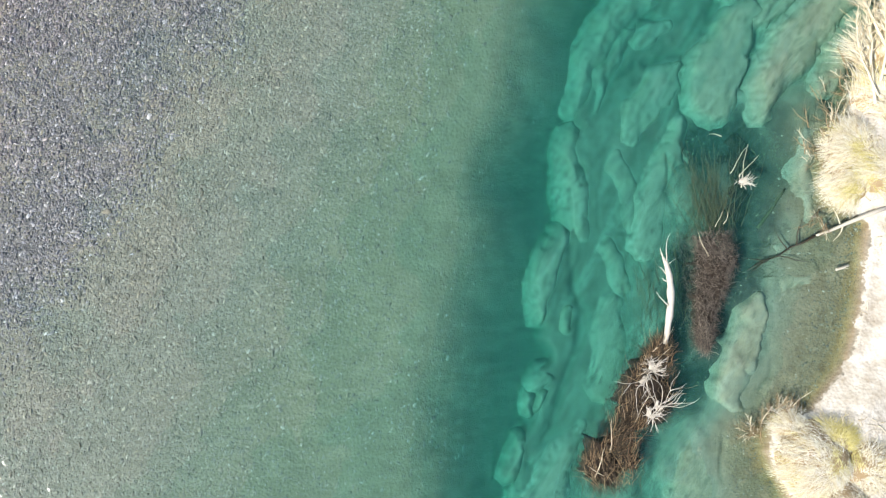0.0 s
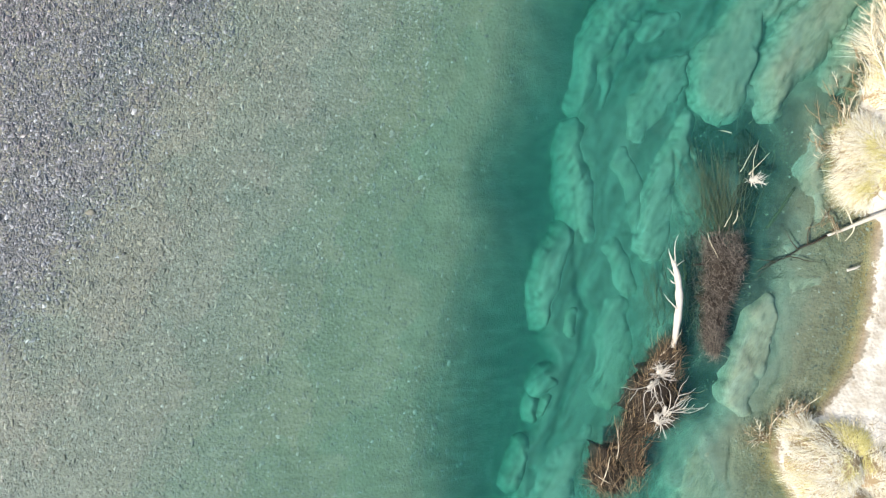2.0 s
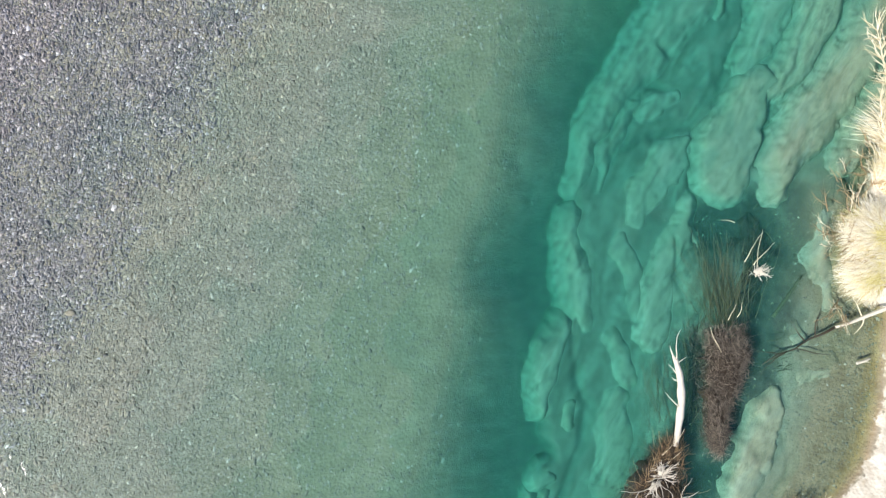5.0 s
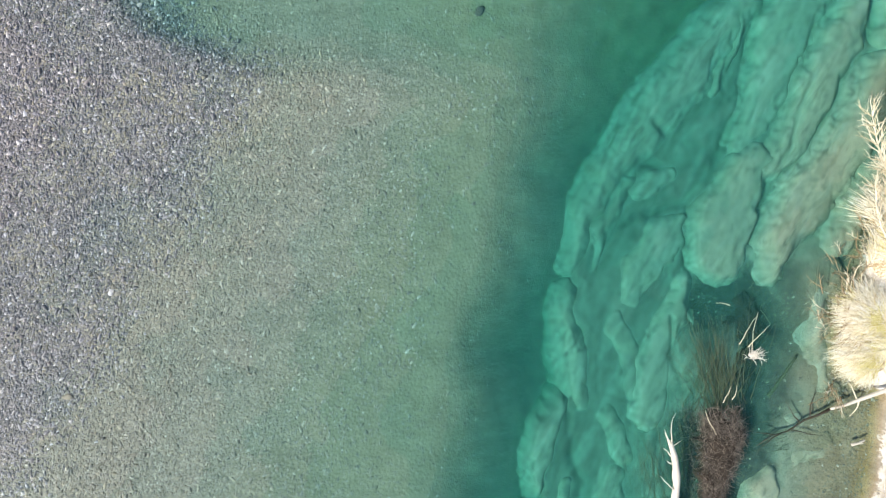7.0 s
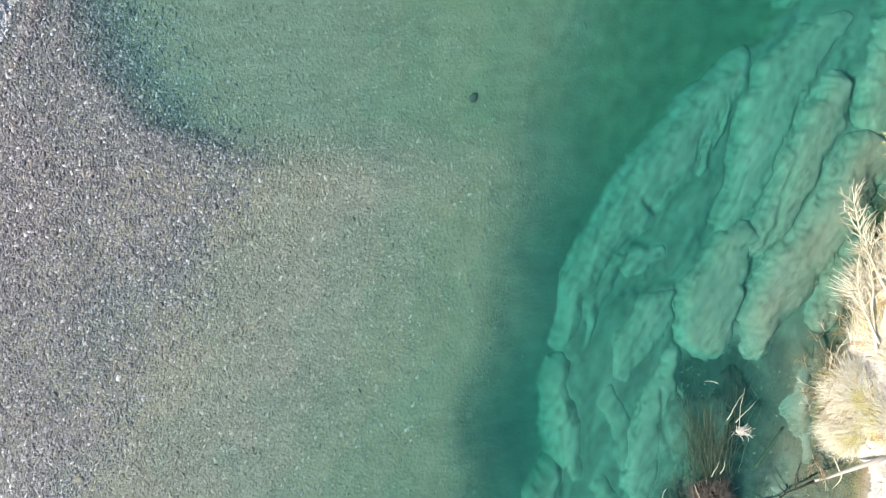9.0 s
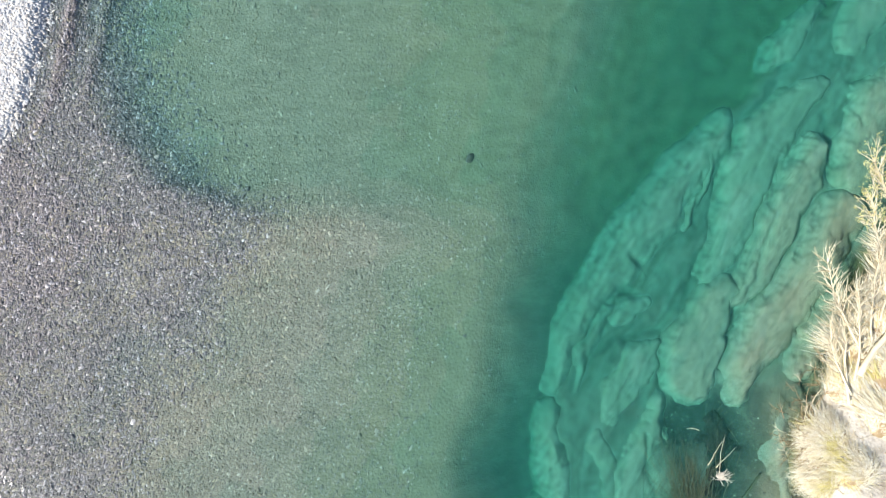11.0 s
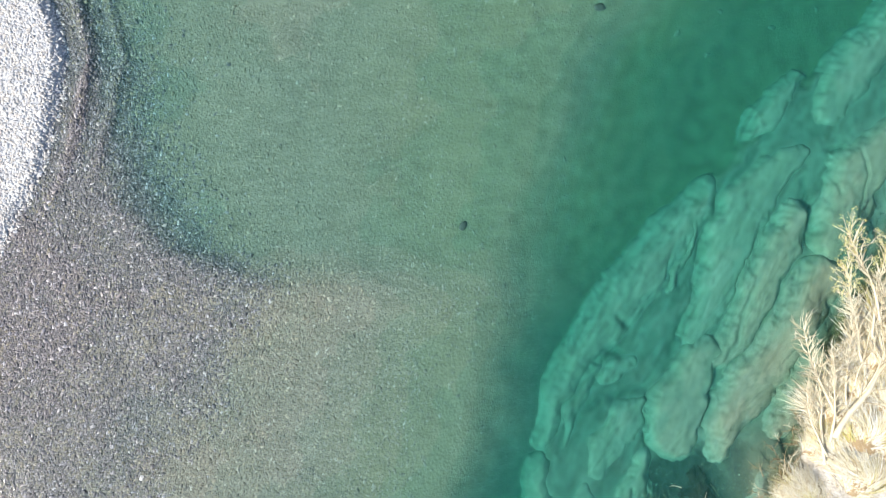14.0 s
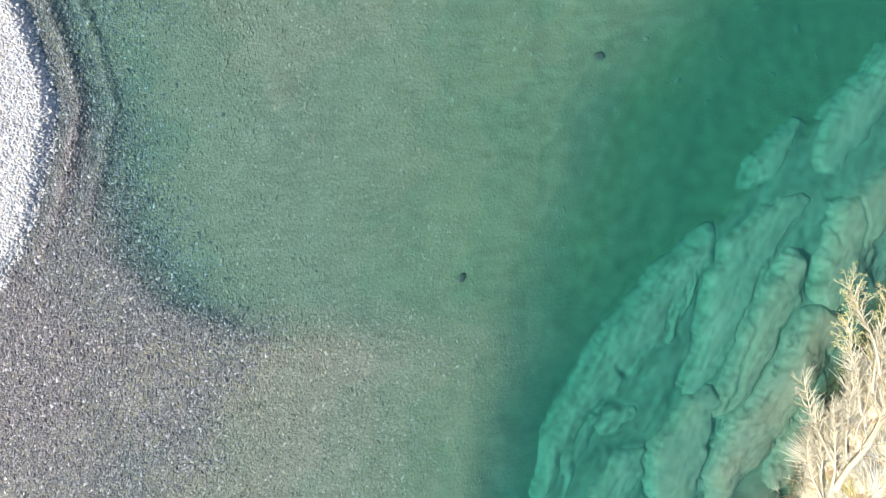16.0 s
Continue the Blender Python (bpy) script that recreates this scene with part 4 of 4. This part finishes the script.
def trailing_roots(x, y, count, heading, length):
    root = thing("trailing_roots", x, y, -0.2, "thin drowned roots trailing beside the drift", "roots", "drowned root strands")
    for _ in range(count):
        m = Mesher()
        at = (random.gauss(0, 0.25), random.gauss(0, 0.7), random.uniform(-0.35, -0.05))
        m.tube(wander(at, heading + random.gauss(0, 14), random.uniform(0.4, 1.0) * length, 7, 12), random.uniform(0.008, 0.016), 0.004, 4, 0.1)
        part("strand", m, M_REED, root)


drowned_reeds()
trailing_roots(7.55, -1.6, 26, 95, 1.8)
trailing_roots(8.55, -1.4, 26, 92, 1.8)
trailing_roots(8.95, 0.3, 22, 75, 1.8)


def dead_branch():
    root = thing("dead_branch", 15.6, 2.1, 0.0, "long bleached branch reaching from the bank into the water", "branch")
    m = Mesher()
    m.tube([(0, 0, 0.55), (-0.7, -0.28, 0.48), (-1.4, -0.6, 0.3), (-1.9, -0.85, 0.16), (-2.3, -1.0, 0.03)], 0.08, 0.04, 8, 0.1)
    part("limb", m, M_BARE, root)
    m = Mesher()
    m.tube([(-2.3, -1.0, 0.03), (-2.7, -1.25, -0.08), (-3.1, -1.4, -0.12), (-3.6, -1.75, -0.15), (-4.1, -1.9, -0.2), (-4.6, -2.25, -0.25)], 0.04, 0.02, 7, 0.15)
    part("drowned_limb", m, M_BROWN, root, "dark sodden end under water")
    for at, way, length in (((-1.5, -0.6, 0.3), -100, 0.7), ((-1.6, -0.6, 0.3), 110, 0.6), ((-2.9, -1.35, -0.1), 95, 1.0), ((-3.2, -1.5, -0.12), 120, 0.9), ((-3.6, -1.7, -0.15), -10, 1.3), ((-3.8, -1.8, -0.16), 215, 1.2), ((-4.0, -1.9, -0.2), 160, 0.8)):
        b = Mesher()
        b.tube(wander(at, way, length, 6, 16), 0.028, 0.006, 5, 0.15)
        part("twig", b, M_STEM if at[2] > 0 else M_BROWN, root)


dead_branch()


# ---- bank plants ----
def tussock(x, y, radius, blades, length, heading, material, label, lean=0.55):
    """A clump of dry grass: an earthy mound under a mop of bent blades."""
    z = ground_z(x, y)
    root = thing("tussock", x, y, z, label, "grass tussock", "bank tussocks")
    mound, pts, faces = Mesher(), [], []
    for r in range(9):
        for k in range(28):
            a = 2 * math.pi * k / 28
            rad = radius * (0.001 + r / 8) * (1 + 0.2 * noise.noise((math.cos(a) * 1.5 + x, math.sin(a) * 1.5 + y, 0)))
            pts.append((rad * math.cos(a), rad * math.sin(a), 0.38 * radius * (1 - (r / 8) ** 2.5) - 0.35 * (r / 8) ** 4 + 0.05 * noise.noise((a * 3 + x, r * 0.7, 2))))
    for r in range(8):
        for k in range(28):
            a, b = r * 28 + k, r * 28 + (k + 1) % 28
            faces.append((a, a + 28, b + 28, b))
    faces.append(tuple(range(28)))
    mound.add(pts, faces)
    part("mound", mound, M_THATCH, root, "brown matted thatch and roots")
    combed = lean > 1
    m, yellow = Mesher(), Mesher()
    for _ in range(int(blades * (3.6 if combed else 4.2))):
        a, s = random.uniform(0, 2 * math.pi), math.sqrt(random.random())
        at = (radius * s * math.cos(a), radius * s * math.sin(a), 0.38 * radius * (1 - s**2.5) - 0.3 * s**4)
        if not combed and noise.noise((at[0] * 2.6 + x, at[1] * 2.6 + y, 7.0)) < -0.32:
            continue
        swirl = radians(heading) + 2.6 * noise.noise((at[0] * 1.3 + x, at[1] * 1.3 + y, 0.0)) + random.gauss(0, 0.35 if combed else 0.8)
        out = Vector((math.cos(a), math.sin(a), 0)) * (0.4 * s**3) + Vector((math.cos(swirl), math.sin(swirl), 0)) * (0.5 + lean)
        out.z = random.uniform(0.05, 0.6)
        tint = noise.noise((at[0] * 1.7 + x, at[1] * 1.7 + y, 11.0)) + random.gauss(0, 0.12)
        (yellow if tint > 0.36 else m).blade(at, out, length * random.uniform(0.25, 1.15), random.uniform(0.006, 0.02) * (1 if combed else 0.5), random.uniform(0.2, 0.6))
    tagged(part("grass_mop", m, material, root), kind="stuff")
    if yellow.points:
        tagged(part("yellow_grass", yellow, M_GREEN, root, "yellow-green blades"), kind="stuff")


def stubble(x, y, spread, count, heading, label):
    """Dead brown stems that stick out from the edge of the bank over the water."""
    z = max(ground_z(x, y), 0.05)
    root = thing("dead_shrub", x, y, z, label, "shrub", "dead shrubs along the bank")
    for _ in range(count):
        at = (random.gauss(0, spread), random.gauss(0, spread), random.uniform(-0.1, 0.1))
        way, length = heading + random.gauss(0, 32), random.uniform(0.35, 0.85)
        m, path = Mesher(), wander(at, way, length, 7, 13, random.uniform(0.2, 0.7))
        m.tube(path, random.uniform(0.010, 0.018), 0.006, 5, 0.1)
        for i in (3, 4, 5):
            m.tube(wander(path[i], way + random.choice((-1, 1)) * random.uniform(20, 60), length * random.uniform(0.2, 0.4), 4, 18, 0.3), 0.009, 0.004, 4, 0.1)
        part("stem", m, random.choice((M_STEM, M_DEAD, M_DEAD)), root)


def bush(x, y, z, label, stems):
    """A low sprawling shrub: long pale stems that fork into bare twigs."""
    root = thing("shrub", x, y, z, label, "shrub", "bare bank shrubs")
    for at, way, length, r, rise, leafy in stems:
        m, path = Mesher(), wander(at, way, length, 12, 7, rise)
        m.tube(path, 1.25 * r, 0.014, 7, 0.06)
        stem = part("stem", m, M_STEM, root)
        twigs, leaves = Mesher(), Mesher()
        for i in range(3, 13):
            for _ in range(6 if i > 5 else 2):
                w = way + random.choice((-1, 1)) * random.uniform(15, 55)
                sub = wander(path[min(i, 12)], w, length * random.uniform(0.10, 0.28), 6, 16, random.uniform(0.0, 0.25))
                twigs.tube(sub, 0.019, 0.005, 4)
                for j in (2, 4):
                    side = wander(sub[j], w + random.uniform(-45, 45), length * random.uniform(0.04, 0.12), 4, 20, 0.1)
                    twigs.tube(side, 0.011, 0.004, 4)
                    if leafy and i > 7:
                        for _ in range(5):
                            p = side[-1] + Vector((random.gauss(0, 0.05), random.gauss(0, 0.05), random.gauss(0, 0.03)))
                            leaves.blade(p, (random.gauss(0, 1), random.gauss(0, 1), 0.4), 0.07, 0.016, 0.2)
        tagged(part("brushwood", twigs, M_STEM, stem), kind="stuff")
        if leafy:
            tagged(part("foliage", leaves, M_GREEN, stem, "yellow-green young leaves"), kind="stuff")


STRAW = "mop of dry straw-coloured tussock grass on the river bank"
tussock(14.5, 3.05, 0.85, 1100, 0.65, 200, M_STRAW, STRAW)
tussock(14.6, 4.2, 0.85, 1000, 0.65, 160, M_STRAW, STRAW)
tussock(15.3, 3.3, 0.85, 900, 0.65, 120, M_STRAW, STRAW)
tussock(12.9, -6.6, 1.3, 1300, 0.55, 200, M_STRAW, "broad tussock of pale dry grass at the water's edge")
tussock(13.6, -5.9, 0.6, 600, 0.50, 60, M_GREEN, "tussock of yellow-green grass on the bank")
tussock(14.6, -6.8, 1.0, 800, 0.50, 20, M_STRAW, STRAW)
tussock(12.2, -5.6, 0.5, 260, 0.6, 130, M_STRAW, "small ragged tussock overhanging the water")
tussock(13.7, -8.2, 1.1, 800, 0.50, 240, M_STRAW, STRAW)
for x, y, r in ((15.4, 6.0, 0.8), (15.8, 7.2, 0.9), (16.4, 8.3, 1.0), (17.0, 9.4, 1.0), (17.8, 10.5, 1.0), (16.6, 6.6, 1.0), (17.6, 7.8, 1.1), (18.4, 9.2, 1.1), (17.9, 6.2, 1.1), (16.4, 5.0, 0.9)):
    tussock(x, y, r, 1100, 1.15, 65, M_STRAW, "long combed straw-coloured grass hanging down the bank", 1.3)
for x, y, spread, count, heading in ((11.05, -5.75, 0.22, 26, 150), (11.9, -5.15, 0.25, 22, 95), (13.35, 4.0, 0.3, 22, 150), (13.9, 5.2, 0.35, 24, 130), (13.4, 1.75, 0.18, 14, 230), (14.6, 6.6, 0.35, 24, 150)):
    stubble(x, y, spread, count, heading, "ragged dead brown shrub overhanging the water's edge")
bush(15.0, 5.6, 0.75, "bare pale shrub sprawling over the water", [((0, 0, 0), 95, 3.6, 0.05, 0.06, False), ((0.1, 0.3, 0), 118, 2.6, 0.04, 0.05, False), ((0.2, 0.8, 0), 80, 3.2, 0.04, 0.05, False)])
bush(15.3, 6.6, 0.85, "shrub with bleached stems and yellow-green tips", [((0, 0, 0), 66, 6.2, 0.09, 0.05, False), ((0.15, 0.6, 0), 110, 3.6, 0.045, 0.06, False), ((0.95, 2.8, 0.15), 106, 3.3, 0.04, 0.05, True), ((1.6, 4.2, 0.2), 100, 3.4, 0.04, 0.05, True), ((1.3, 3.6, 0.2), 85, 3.5, 0.04, 0.05, True), ((0.4, 1.2, 0.1), 98, 3.0, 0.03, 0.05, False), ((0.7, 1.9, 0.1), 78, 3.4, 0.03, 0.06, False), ((1.0, 1.6, 0.1), 70, 4.0, 0.03, 0.06, False), ((1.7, 2.4, 0.1), 72, 4.0, 0.03, 0.06, False), ((2.0, 3.4, 0.1), 84, 3.6, 0.03, 0.06, False)])


def bank_litter():
    """Dead stems and roots strewn over the sandy bank."""
    m = Mesher()
    xs, ys = rng.uniform(12.6, 20.5, 1600), rng.uniform(-9.5, 9, 1600)
    edges, heights = across(ys, BANK_Y, BANK_X), bed(xs, ys)[0]
    for x, y, edge, z in zip(xs, ys, edges, heights):
        if x < edge + 0.1 or noise.noise((x * 0.6, y * 0.6, 3.0)) < 0.0:
            continue
        m.tube(wander((x, y, z + 0.03), random.gauss(40, 70), random.uniform(0.15, 0.7), 4, 25, 0.03), random.uniform(0.006, 0.016), 0.004, 4, 0.1)
    tagged(new("bank_litter", m.mesh("bank_litter", M_STEM)), "dead stems and roots strewn over the pale bank", "plant litter", kind="stuff")


bank_litter()


def boulder(x, y, size, material, label):
    """A single worn stone, lumpy and a little flattened, half sunk in the bed."""
    m, pts, faces = Mesher(), [], []
    for r in range(9):
        for k in range(14):
            a, e = 2 * math.pi * k / 14, math.pi * (r / 8 - 0.5)
            d = Vector((math.cos(a) * math.cos(e), math.sin(a) * math.cos(e), math.sin(e)))
            s = size * (1 + 0.35 * noise.noise(d * 1.4 + Vector((x, y, 0))) + 0.12 * noise.noise(d * 4 + Vector((x, y, 5))))
            pts.append((d.x * s * 1.35, d.y * s * 0.9, d.z * s * 0.4))
    for r in range(8):
        for k in range(14):
            a, b2 = r * 14 + k, r * 14 + (k + 1) % 14
            faces.append((a, b2, b2 + 14, a + 14))
    m.add(pts, faces)
    ob = new("boulder", m.mesh("boulder", material))
    ob.matrix_world = pose(x, y, ground_z(x, y) + 0.15 * size, 0, 0, random.uniform(0, 180))
    return tagged(ob, label, "boulder", "loose boulders of the river bed")


boulder(-11.75, 1.95, 0.12, M_BED, "pale tan boulder lying among the shoal pebbles")
for x, y, size in ((13.9, 25.0, 0.24), (15.6, 24.2, 0.28), (10.6, 22.1, 0.2), (11.9, 21.3, 0.18), (12.4, 23.0, 0.16), (9.2, 23.6, 0.18), (14.6, 22.4, 0.2), (16.4, 23.1, 0.16)):
    boulder(x, y, 0.55 * size, M_BED, "algae-tinted boulder on the deep channel floor")


boulder(1.95, 14.6, 0.15, M_DARK, "dark stone lying alone on the pool floor")
boulder(7.35, 22.9, 0.17, M_DARK, "dark long stone on the slope of the channel")


def sunken_log(points, r0, r1, material, label):
    root = thing("sunken_log", *points[0], label, "log", "logs and sticks in the shallows")
    m = Mesher()
    first = Vector(points[0])
    path = []
    for a, b2 in zip(points, points[1:]):
        path += [Vector(a).lerp(Vector(b2), s / 4) - first for s in range(4)]
    path.append(Vector(points[-1]) - first)
    m.tube(path, r0, r1, 8, 0.15)
    part("limb", m, material, root)
    for i in (3, 5):
        if i < len(path):
            t = Mesher()
            t.tube(wander(path[i], random.uniform(0, 360), 0.18, 4, 20), 0.35 * r0, 0.006, 5, 0.1)
            part("twig", t, material, root)


sunken_log([(12.45, 2.8, -0.38), (12.05, 2.15, -0.45), (11.55, 1.4, -0.55)], 0.035, 0.07, M_REED, "slimy olive log lying on the shallow bed")
sunken_log([(12.9, 5.0, 0.05), (12.88, 5.5, 0.12), (12.9, 6.0, 0.2)], 0.013, 0.006, M_REED, "thin olive stick standing out of the water")
sunken_log([(14.0, -0.1, 0.02), (14.2, -0.05, 0.04), (14.45, 0.05, 0.02)], 0.05, 0.03, M_BARE, "short bleached stump in the shallows")
trailing_roots(11.6, 0.05, 20, 20, 0.8)
